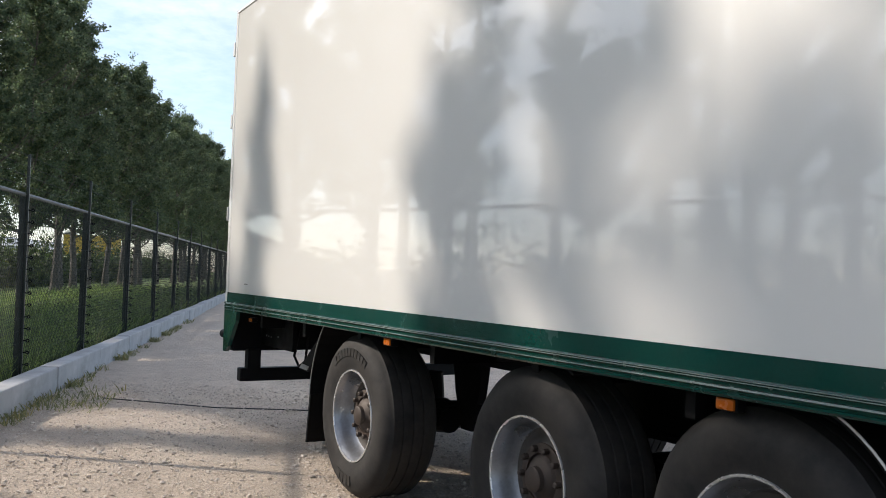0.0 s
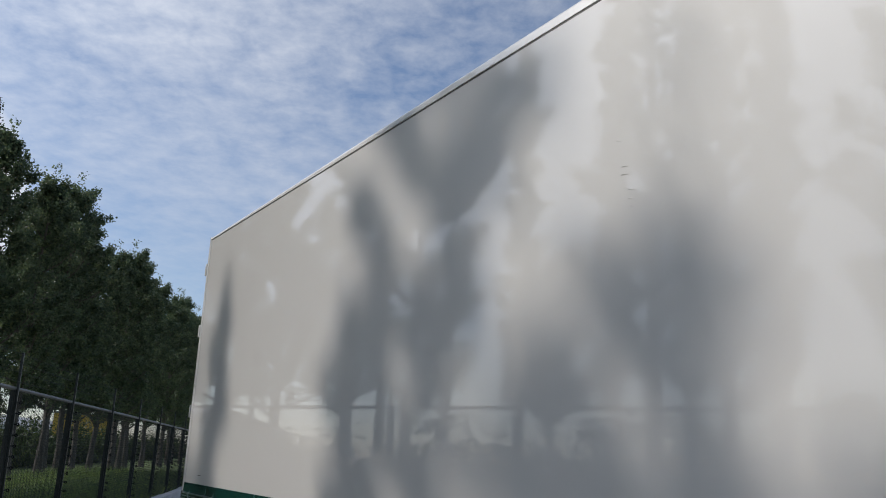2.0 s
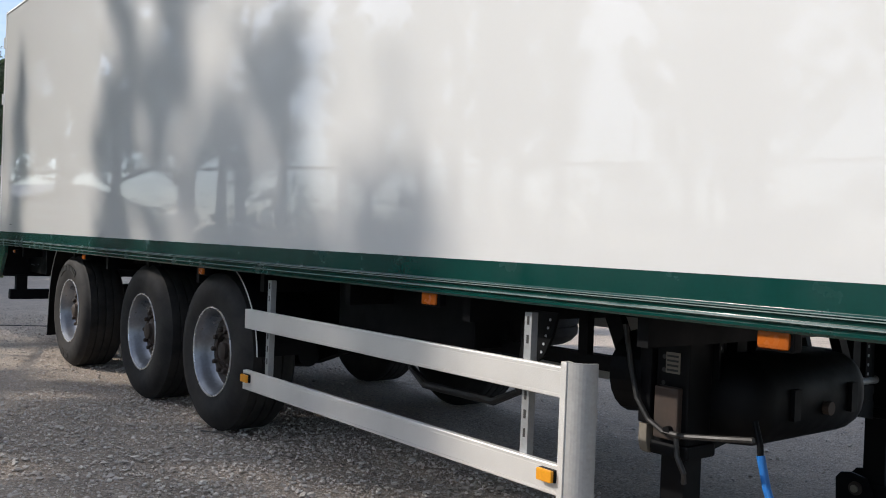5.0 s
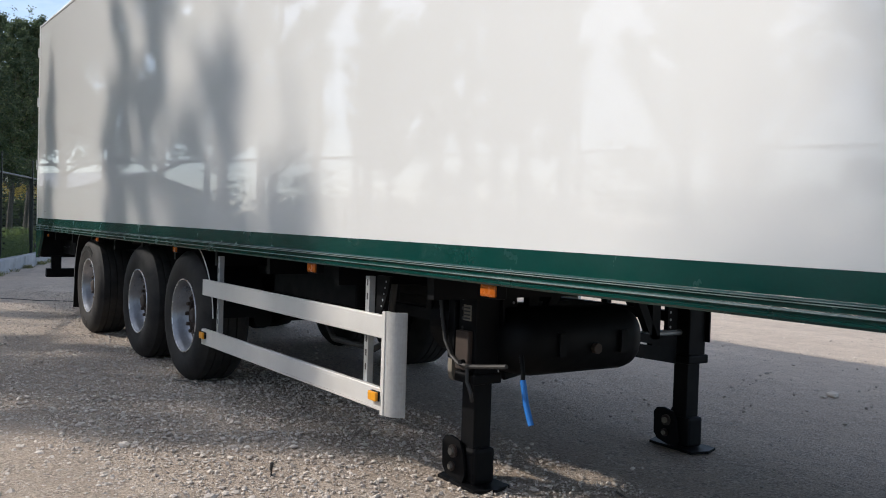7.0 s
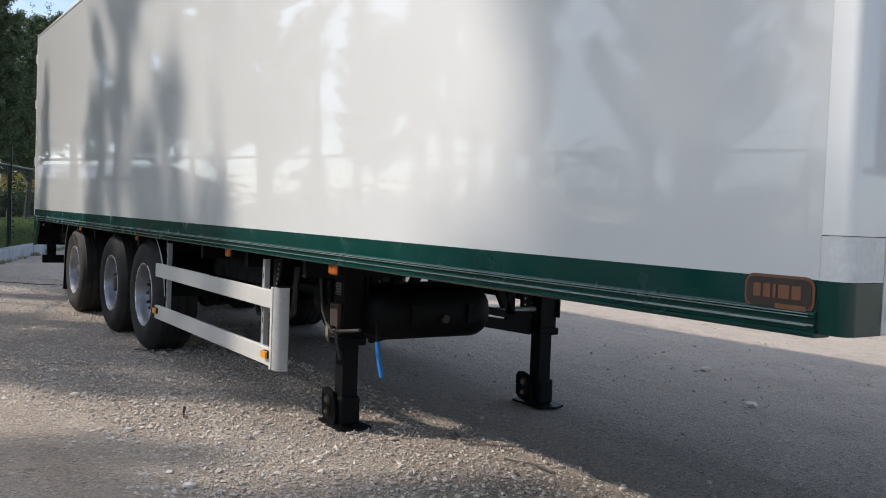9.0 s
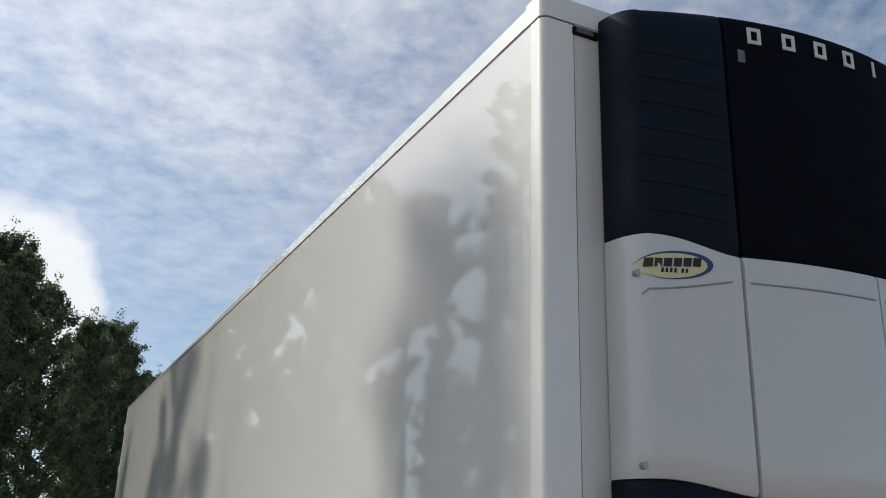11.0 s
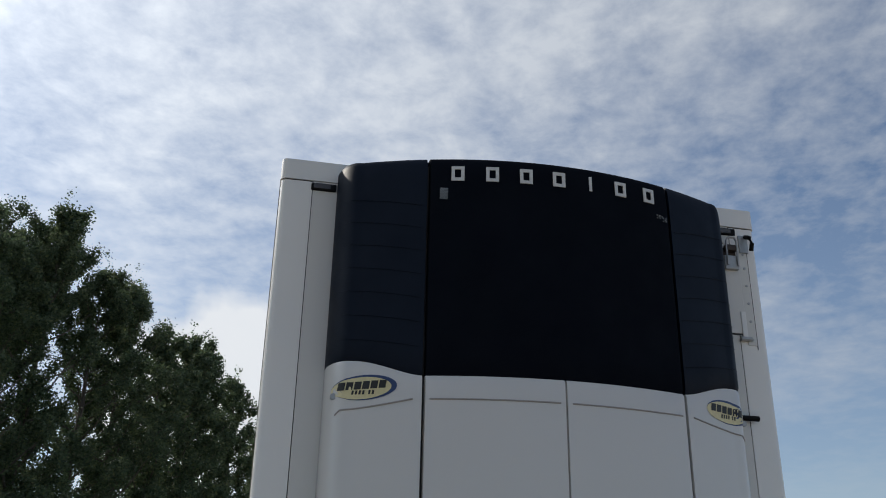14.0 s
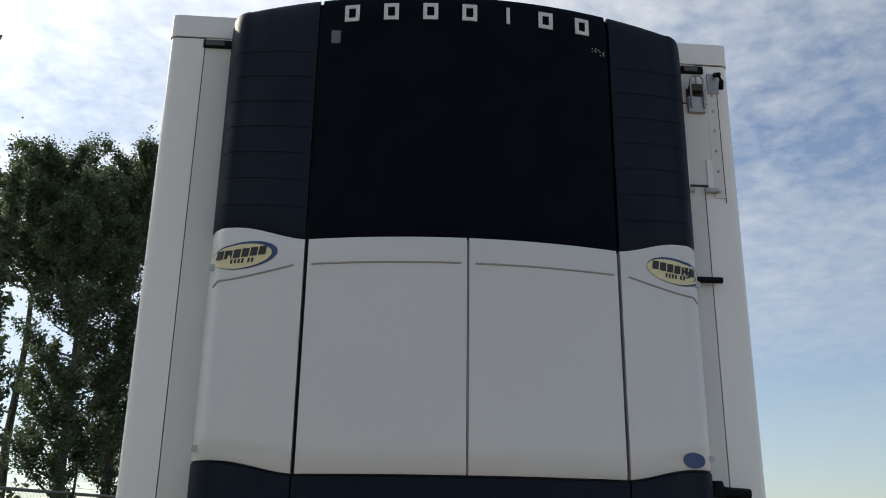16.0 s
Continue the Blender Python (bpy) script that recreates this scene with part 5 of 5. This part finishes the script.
for z in (1.385, 1.26):
    part("hose_clip", boxed(LONG, LONG + 0.06, 0.745, 0.795, z, z + 0.022), M_PLASTIC, trailer)
for y0, y1, z0, z1 in ((0.82, 0.985, 1.30, 1.365), (0.815, 0.985, 1.215, 1.275)):
    plate = flat_on_front("type_plate", y0, y1, z0, z1, M_WEAR, trailer, "small metal type plate", 0.0022, 0.002)
    for k in range(4):
        part("printed_line", boxed(LONG + 0.0044, LONG + 0.005, y0 + 0.015, y0 + 0.09 + 0.015 * (k % 3), z0 + 0.012 + k * 0.012, z0 + 0.016 + k * 0.012), M_INK, plate)
sock = part("socket_box", boxed(LONG, LONG + 0.06, 1.2, 1.62, 1.39, 1.5, bevel=0.01), M_PLASTIC, trailer, "black socket box with round couplings")
for k in range(3):
    part("coupling", rod(bmesh.new(), (LONG + 0.05, 1.27 + k * 0.14, 1.445), (LONG + 0.1, 1.27 + k * 0.14, 1.43), 0.04, sides=18), M_GALV, sock)
part("cable", tube([(LONG + 0.05, 0.8, 1.335), (LONG + 0.07, 1.0, 1.33), (LONG + 0.08, 1.2, 1.34), (LONG + 0.08, 1.3, 1.4)], 0.008), M_PLASTIC, trailer)

# hatch with latch and hinges beside the unit
part("hatch_seal", boxed(LONG - 0.002, LONG + 0.0045, 2.292, 2.4555, 3.122, 3.538), M_SEAM, trailer, "dark rubber seal round the hatch")
part("frame_seam", boxed(LONG - 0.002, LONG + 0.0025, 2.506, 2.51, 3.05, 3.64), M_SEAM, trailer)
part("latch_plate", boxed(LONG + 0.001, LONG + 0.006, 2.362, 2.44, 3.545, 3.61), M_HUB, trailer, "rusty latch recess")
hatch = part("hatch", boxed(LONG - 0.002, LONG + 0.008, 2.30, 2.455, 3.13, 3.53, bevel=0.004), M_FRONT, trailer, "small white hatch door")
frame_ = part("hatch_frame", boxed(LONG - 0.003, LONG + 0.005, 2.456, 2.505, 3.07, 3.62), M_FRONT, trailer, "riveted white frame plate")
for z in (3.1, 3.2, 3.3, 3.4, 3.5, 3.58):
    part("rivet", rod(bmesh.new(), (LONG + 0.004, 2.482, z), (LONG + 0.009, 2.482, z), 0.007, sides=8), M_GALV, frame_)
for y in (2.33, 2.44):
    hinge = part("hinge", boxed(LONG + 0.006, LONG + 0.014, y - 0.014, y + 0.014, 3.1, 3.25, bevel=0.003), M_CAP, trailer, "strap hinge")
    part("hinge_pin", rod(bmesh.new(), (LONG + 0.015, y - 0.03, 3.1), (LONG + 0.015, y + 0.03, 3.1), 0.012, sides=10), M_GALV, hinge)
latch = part("latch", boxed(LONG + 0.004, LONG + 0.03, 2.36, 2.44, 3.48, 3.56, bevel=0.006), M_GALV, trailer, "spring steel latch with wire loop")
part("latch_loop", tube([(LONG + 0.035, 2.372, 3.5), (LONG + 0.04, 2.372, 3.64), (LONG + 0.04, 2.385, 3.66), (LONG + 0.04, 2.42, 3.66), (LONG + 0.04, 2.432, 3.64), (LONG + 0.035, 2.432, 3.5)], 0.006, 6), M_GALV, latch)
part("latch_hook", boxed(LONG + 0.004, LONG + 0.04, 2.37, 2.435, 3.585, 3.62, bevel=0.006), M_HUB, latch)
part("hook", tube([(LONG + 0.02, 2.5, 3.68), (LONG + 0.06, 2.5, 3.66), (LONG + 0.07, 2.505, 3.62), (LONG + 0.05, 2.51, 3.59)], 0.012, 8), M_BLACK, trailer, "black steel hook")
part("hook_plate", boxed(LONG, LONG + 0.012, 2.465, 2.515, 3.59, 3.69), M_GALV, trailer)
part("stop_peg", rod(bmesh.new(), (LONG + 0.03, 2.33, 2.68), (LONG + 0.03, 2.445, 2.68), 0.014, sides=10), M_PLASTIC, trailer, "black rubber peg")

# maker's plate on the band: orange-rimmed shield with plain bars
def rounded(x0, x1, z0, z1, r, y0, y1):
    pts = []
    for cx, cz, a in ((x1 - r, z1 - r, 0), (x0 + r, z1 - r, 90), (x0 + r, z0 + r, 180), (x1 - r, z0 + r, 270)):
        pts += [(cx + r * math.cos(radians(a + 22.5 * k)), cz + r * math.sin(radians(a + 22.5 * k))) for k in range(5)]
    return extrude_y(pts, y0, y1)


sign = part("maker_sign", rounded(12.892, 13.122, 1.152, 1.253, 0.03, -0.006, -0.0025), M_SIGNORANGE, trailer, "brown maker's plate with orange rim and bars")
part("sign_field", rounded(12.9, 13.114, 1.162, 1.245, 0.024, -0.0085, -0.0065), M_BROWN, sign)
for k, w in enumerate((0.026, 0.024, 0.010, 0.036, 0.03)):
    x = 12.925 + (0.0, 0.034, 0.066, 0.084, 0.128)[k]
    part("sign_bar", boxed(x, x + w, -0.0105, -0.009, 1.187, 1.226), M_SIGNORANGE, sign)
part("sign_strip", boxed(13.0, 13.1, -0.0105, -0.009, 1.158, 1.172), M_SIGNORANGE, sign)

# ---------------------------------------------------------------- refrigeration unit
unit = thing("refrigeration_unit", "bulged white and dark refrigeration unit on the front wall", "refrigeration unit")
UC, UH = 1.3, 1.02


def ux(y):
    s = abs(y - UC)
    if s <= 0.92:
        return 13.62 - 0.242 * s * s
    k = min(1.0, (s - 0.92) / 0.1)
    return LONG + 0.005 + (13.62 - 0.242 * 0.92 ** 2 - LONG - 0.005) * math.sqrt(max(0.0, 1 - k * k))


def shell(y0, y1, lo, hi, off=0.0, nz=10, roll=0.0, rim=0.05, soft=0.010, ny=26):
    """A piece of the curved front between y0 and y1; lo and hi give its lower and upper edge; roll rounds its top back."""
    bm = bmesh.new()
    # denser towards the rounded outer edges
    ys = [y0 + (y1 - y0) * (0.5 - 0.5 * math.cos(math.pi * i / ny)) for i in range(ny + 1)]
    ts = [0.0, 0.02] + [0.02 + 0.96 * (j + 1) / nz for j in range(nz)] + [1.0]
    if roll:
        ts = [0.0, 0.02] + [0.02 + 0.86 * (j + 1) / nz for j in range(nz)] + [0.92, 0.95, 0.975, 0.99, 1.0]
    grid = []
    for j, t in enumerate(ts):
        row = []
        for i, y in enumerate(ys):
            z = lo(y) + (hi(y) - lo(y)) * t
            x = ux(y) + off
            if i in (0, ny):
                x -= soft
            if j == 0 or (j == len(ts) - 1 and not roll):
                x -= soft
            if roll:
                k = max(0.0, (t - 0.88) / 0.12)
                x -= roll * (1 - math.sqrt(max(0.0, 1 - k * k)))
            row.append(bm.verts.new((max(x, LONG + 0.004), y, z)))
        grid.append(row)
    for a, b in zip(grid, grid[1:]):
        for i in range(ny):
            bm.faces.new((a[i], a[i + 1], b[i + 1], b[i]))
    # rim that goes back from the edges
    loop = grid[0] + [r[-1] for r in grid[1:]] + grid[-1][-2::-1] + [r[0] for r in grid[-2:0:-1]]
    backs = [bm.verts.new((max(v.co.x - rim, LONG + 0.003), v.co.y, v.co.z)) for v in loop]
    n = len(loop)
    for i in range(n):
        bm.faces.new((loop[i], backs[i], backs[(i + 1) % n], loop[(i + 1) % n]))
    bmesh.ops.recalc_face_normals(bm, faces=bm.faces)
    return bm


YL, YA, YM, YB, YR = UC - UH, 0.69, 1.307, 1.915, UC + UH


def wave_hi(y):
    """Edge between white and dark: a swell near each outer side."""
    s = (abs(y - UC) - 0.61) / 0.41
    if s <= 0:
        return 2.708
    return 2.708 + 0.075 * math.sin(min(1.0, s * 1.25) * math.pi / 2) ** 1.6 - 0.012 * max(0, s - 0.7)


def wave_lo(y):
    s = (abs(y - UC) - 0.61) / 0.41
    if s <= 0:
        return 1.818
    return 1.818 + 0.05 * math.sin(min(1.0, s * 1.3) * math.pi / 2) ** 1.6


def at(z):
    return lambda y: z


def lift(fn, dz):
    return lambda y: fn(y) + dz


GAP = 0.006
for y0, y1, nm in ((YL, YA - GAP, "side_cover"), (YB + GAP, YR, "side_cover"), (YA + GAP, YM - 0.0025, "front_door"), (YM + 0.0025, YB - GAP, "front_door")):
    part(nm, shell(y0, y1, lift(wave_lo, 0.004), lift(wave_hi, -0.004)), M_UNIT_WHITE, unit, "white plastic cover", True)
for y0, y1, nm in ((YL, YA - GAP, "lower_skirt"), (YA - GAP + 0.001, YB + GAP - 0.001, "lower_skirt"), (YB + GAP, YR, "lower_skirt")):
    part(nm, shell(y0, y1, at(1.585), lift(wave_lo, -0.002), off=-0.004), M_NAVY, unit, "dark blue lower skirt", True)
part("door_seal", boxed(ux(YM) - 0.02, ux(YM) - 0.0065, YM - 0.0022, YM + 0.0022, 1.83, 2.69), M_GREYLINE, unit, "grey rubber seal")
TOP = 3.785
for y0, y1, mt, lb in ((YL, YA - GAP, M_NAVY, "dark blue ribbed side grille"), (YA + GAP, YB - GAP, M_GRILLE, "black mesh grille"), (YB + GAP, YR, M_NAVY, "dark blue ribbed side grille")):
    part("upper_grille", shell(y0, y1, lift(wave_hi, 0.0), at(TOP), off=-0.003, roll=0.03, ny=30), mt, unit, lb, True)
# slanting ribs on the outer grilles
for far in (False, True):
    for k in range(7):
        pts = []
        for i in range(11):
            y = YL + 0.03 + (YA - YL - 0.06) * i / 10
            z = 2.88 + k * 0.115 - 0.045 * (i / 10) ** 1.5
            pts.append((ux(y) + 0.0005, y if not far else 2 * UC - y, z))
        part("rib", tube(pts, 0.0013, 6), M_NAVY, unit)
# top deck and dark recess behind the gaps
n = 24
outline = [(max(LONG + 0.004, ux(YL + (YR - YL) * i / n) - 0.055), YL + (YR - YL) * i / n) for i in range(n + 1)]
part("top_deck", extrude_z([(LONG + 0.003, YL)] + outline + [(LONG + 0.003, YR)], TOP - 0.03, TOP - 0.004), M_NAVY, unit)
inner = [(max(LONG + 0.004, ux(YL + (YR - YL) * i / n) - 0.04), YL + (YR - YL) * i / n) for i in range(n + 1)]
part("inner_frame", extrude_z([(LONG + 0.003, YL + 0.004)] + inner[1:-1] + [(LONG + 0.003, YR - 0.004)], 1.6, TOP - 0.035), M_SEAM, unit, "dark inner frame")
part("bottom_tray", boxed(LONG + 0.004, 13.5, YL + 0.1, YR - 0.1, 1.565, 1.584), M_PLASTIC, unit)
# seven silver letter blocks in an arc along the top
for k in range(7):
    yc = 0.822 + k * (1.795 - 0.822) / 6
    w = 0.014 if k == 4 else 0.062
    bm = bmesh.new()
    x = ux(yc)
    if k == 4:
        box(bm, -0.002, 0.003, -w / 2, w / 2, -0.038, 0.038)
    else:
        # a plain upright frame
        box(bm, -0.002, 0.003, -w / 2, -w / 2 + 0.016, -0.038, 0.038)
        box(bm, -0.002, 0.003, w / 2 - 0.016, w / 2, -0.038, 0.038)
        box(bm, -0.002, 0.003, -w / 2 + 0.016, w / 2 - 0.016, 0.022, 0.038)
        box(bm, -0.002, 0.003, -w / 2 + 0.016, w / 2 - 0.016, -0.038, -0.022)
    slope = math.atan(-2 * 0.242 * (yc - UC))
    ob = part("letter_block", bm, M_LETTER, unit, "plain silver letter block")
    ob.matrix_basis = Matrix.Translation((x + 0.0005, yc, 3.69)) @ Matrix.Rotation(-slope, 4, "Z")
# bright perforated patch and worn spot under the letters
for yc, ny, nz, z0 in ((0.757, 5, 8, 3.585), (1.852, 4, 3, 3.59), (1.884, 3, 3, 3.578)):
    bm = bmesh.new()
    for a in range(ny):
        for b in range(nz):
            if (a + b) % 2 == 0 or ny > 4:
                y, z = (a - (ny - 1) / 2) * 0.0078 + 0.0039 * (b % 2), (b - (nz - 1) / 2) * 0.0075
                rod(bm, (-0.002, y, z), (0.0015, y, z), 0.0029, sides=6)
    ob = part("mesh_patch", bm, M_GALV, unit, "bright perforated patch")
    ob.matrix_basis = Matrix.Translation((ux(yc) + 0.001, yc, z0))


def draped(name, pts2, off, mat, parent, label=""):
    """A thin sticker with the outline pts2 (y, z), following the curved cover."""
    bm = bmesh.new()
    cy = sum(p[0] for p in pts2) / len(pts2)
    cz = sum(p[1] for p in pts2) / len(pts2)
    rings = []
    for f in (1.0, 0.75, 0.5, 0.25):
        rings.append([bm.verts.new((ux(cy + (y - cy) * f) + off, cy + (y - cy) * f, cz + (z - cz) * f)) for y, z in pts2])
    mid = bm.verts.new((ux(cy) + off, cy, cz))
    m = len(pts2)
    for a, b in zip(rings, rings[1:]):
        for i in range(m):
            bm.faces.new((a[i], a[(i + 1) % m], b[(i + 1) % m], b[i]))
    for i in range(m):
        bm.faces.new((rings[-1][i], rings[-1][(i + 1) % m], mid))
    bmesh.ops.recalc_face_normals(bm, faces=bm.faces)
    if sum(f.normal.x for f in bm.faces) < 0:
        bmesh.ops.reverse_faces(bm, faces=bm.faces)
    return part(name, bm, mat, parent, label, True)


def oval(cy, cz, a, b, tilt=0.0, m=40):
    return [(cy + a * math.cos(2 * math.pi * k / m), cz + b * math.sin(2 * math.pi * k / m) + tilt * a * math.cos(2 * math.pi * k / m)) for k in range(m)]


def rect(y0, y1, z0, z1, slant=0.0, m=8):
    e = [(y0 + (y1 - y0) * i / m, z0) for i in range(m + 1)] + [(y1 - (y1 - y0) * i / m, z1) for i in range(m + 1)]
    return [(y + (z - z0) * slant, z) for y, z in e]


for cy in (0.43, 2.165):
    blue = draped("badge", oval(cy + 0.012, 2.653, 0.136, 0.056, 0.05 if cy < 1 else -0.05), 0.002, M_STICKBLUE, unit, "oval badge, cream with a blue crescent and dark bars")
    draped("badge_field", oval(cy, 2.65, 0.125, 0.049, 0.05 if cy < 1 else -0.05), 0.0032, M_CREAM, blue)
    # dark bars in place of the lettering
    for k in range(6):
        y = cy - 0.102 + k * 0.0345
        draped("badge_bar", rect(y, y + 0.029, 2.645 + (y + 0.015 - cy) * (0.05 if cy < 1 else -0.05), 2.68 + (y + 0.015 - cy) * (0.05 if cy < 1 else -0.05), 0.15), 0.0046, M_INK, blue)
    for k in range(6):
        y = cy - 0.042 + k * 0.015 + (0.01 if k > 3 else 0)
        draped("badge_bar", rect(y, y + 0.009, 2.622, 2.640, 0.15, 3), 0.0046, M_INK, blue)
# pressed grooves in the white covers, as grey lines that paint their shade
for y0, y1 in ((0.715, 1.28), (1.335, 1.89)):
    part("shaded_groove", tube([(ux(y0 + (y1 - y0) * i / 16) + 0.001, y0 + (y1 - y0) * i / 16, 2.60) for i in range(17)], 0.004, 6), M_GREYLINE, unit)
for far in (False, True):
    pts = []
    for i in range(17):
        y = YL + 0.045 + (YA - YL - 0.09) * i / 16
        z = 2.555 + 0.045 * (i / 16) ** 1.5 - (0.02 if i == 0 else 0.0)
        pts.append((ux(y) + 0.001, y if not far else 2 * UC - y, z))
    part("shaded_groove", tube(pts, 0.004, 6), M_GREYLINE, unit)
    for z in (2.62, 1.915):
        y = YL + 0.035
        b = part("cover_bolt", rod(bmesh.new(), (ux(y) - 0.01, y if not far else 2 * UC - y, z), (ux(y) + 0.012, y if not far else 2 * UC - y, z), 0.014, sides=12), M_GALV, unit)
small = draped("badge", oval(2.2, 1.905, 0.05, 0.03), 0.002, M_STICKBLUE, unit, "small blue oval badge")
part("exhaust_stub", rod(bmesh.new(), (13.3, 2.28, 1.8), (13.3, 2.46, 1.79), 0.022, sides=12), M_PLASTIC, unit, "black stub pipe")
part("exhaust_dome", rod(bmesh.new(), (13.28, 2.33, 1.78), (13.28, 2.33, 1.84), 0.05, 0.03, sides=16), M_PLASTIC, unit)

# ---------------------------------------------------------------- small things on the ground
def pebbles(n, seed, x0, x1, y0, y1, lo, hi):
    rng = np.random.default_rng(seed)
    t = (1 + 5 ** 0.5) / 2
    base = np.array([(-1, t, 0), (1, t, 0), (-1, -t, 0), (1, -t, 0), (0, -1, t), (0, 1, t), (0, -1, -t), (0, 1, -t), (t, 0, -1), (t, 0, 1), (-t, 0, -1), (-t, 0, 1)]) / 1.9
    tri = np.array([(0, 11, 5), (0, 5, 1), (0, 1, 7), (0, 7, 10), (0, 10, 11), (1, 5, 9), (5, 11, 4), (11, 10, 2), (10, 7, 6), (7, 1, 8), (3, 9, 4), (3, 4, 2), (3, 2, 6), (3, 6, 8), (3, 8, 9), (4, 9, 5), (2, 4, 11), (6, 2, 10), (8, 6, 7), (9, 8, 1)])
    size = lo * (hi / lo) ** (rng.uniform(0, 1, n) ** 3.4)
    p = np.stack((rng.uniform(x0, x1, n), rng.uniform(y0, y1, n), size * 0.22), axis=1)
    keep = (p[:, 0] * NRM.x + p[:, 1] * NRM.y) > KERB_D + 0.06
    p, size = p[keep], size[keep]
    n = len(p)
    v = base[None] * (1 + rng.normal(0, 0.3, (n, 12, 3)))
    v = v * (size[:, None, None] * rng.uniform(0.6, 1.1, (n, 1, 3)) * np.array((1, 1, 0.62)))
    a = rng.uniform(0, 2 * math.pi, n)
    ca, sa = np.cos(a)[:, None], np.sin(a)[:, None]
    v = np.stack((v[..., 0] * ca - v[..., 1] * sa, v[..., 0] * sa + v[..., 1] * ca, v[..., 2]), axis=2) + p[:, None]
    f = (tri[None] + (np.arange(n) * 12)[:, None, None]).reshape(-1, 3)
    me = bpy.data.meshes.new("loose_gravel")
    me.from_pydata(v.reshape(-1, 3).tolist(), [], f.tolist())
    me.materials.append(M_PEBBLE)
    return tagged(new("loose_gravel", me), "loose grey-brown stones lying on the yard", "gravel", kind="stuff")


pebbles(50000, 1, 4.0, 13.8, -2.0, 1.2, 0.0035, 0.017)
pebbles(26000, 2, -4.0, 5.0, -2.2, 3.5, 0.004, 0.017)
pebbles(2200, 3, 6.0, 15.0, 1.0, 9.0, 0.007, 0.024)
pebbles(3400, 4, 5.5, 13.0, -1.7, 0.9, 0.009, 0.026)
pebbles(2200, 5, -3.0, 5.5, -1.9, 1.8, 0.009, 0.026)


def clod(x, y, r, name="clod", mat=None, label="dark lump of dry earth on the gravel"):
    bm = bmesh.new()
    bmesh.ops.create_icosphere(bm, subdivisions=2, radius=r)
    for v in bm.verts:
        v.co *= 1 + 0.35 * noise.noise(v.co * (2.2 / r) + Vector((x, y, 0)))
        v.co.z *= 0.5
    ob = part(name, bm, mat or M_PEBBLE)
    ob.matrix_basis = Matrix.Translation((x, y, r * 0.25))
    return tagged(ob, label, "stone")


for x, y, r in ((10.3, -0.82, 0.035), (12.2, 0.3, 0.05), (7.9, -0.9, 0.035), (11.2, 4.1, 0.06), (10.2, 3.6, 0.05), (8.9, 4.6, 0.05)):
    clod(x, y, r)
stick = part("twig", tube([(8.87, -0.41, 0.0), (8.868, -0.412, 0.045), (8.872, -0.408, 0.075)], 0.009, 6), M_SEAM)
tagged(stick, "short black peg standing in the gravel", "twig")
for x, y, a, n in ((6.0, 0.0, 20, 0.3), (3.2, -1.2, 60, 0.4), (10.6, 0.9, 15, 0.35), (10.2, 0.95, 170, 0.25)):
    ob = part("twig", tube([(0, 0, 0.008), (n * 0.5, 0.03, 0.014), (n, 0.0, 0.006)], 0.006, 6), M_BARK)
    ob.matrix_basis = pose(x, y, 0, 0, 0, a)
    tagged(ob, "thin dry twig lying on gravel", "twig")
bm = tube([(-2.2, -0.65, 0.004), (-1.6, -0.08, 0.005), (-1.2, 0.29, 0.004), (-0.75, 1.12, 0.004), (-0.35, 1.9, 0.004), (0.4, 3.4, 0.004)], 0.007, 6)
tagged(part("cable", bm, M_SEAM), "thin dark cable lying across the gravel", "cable")
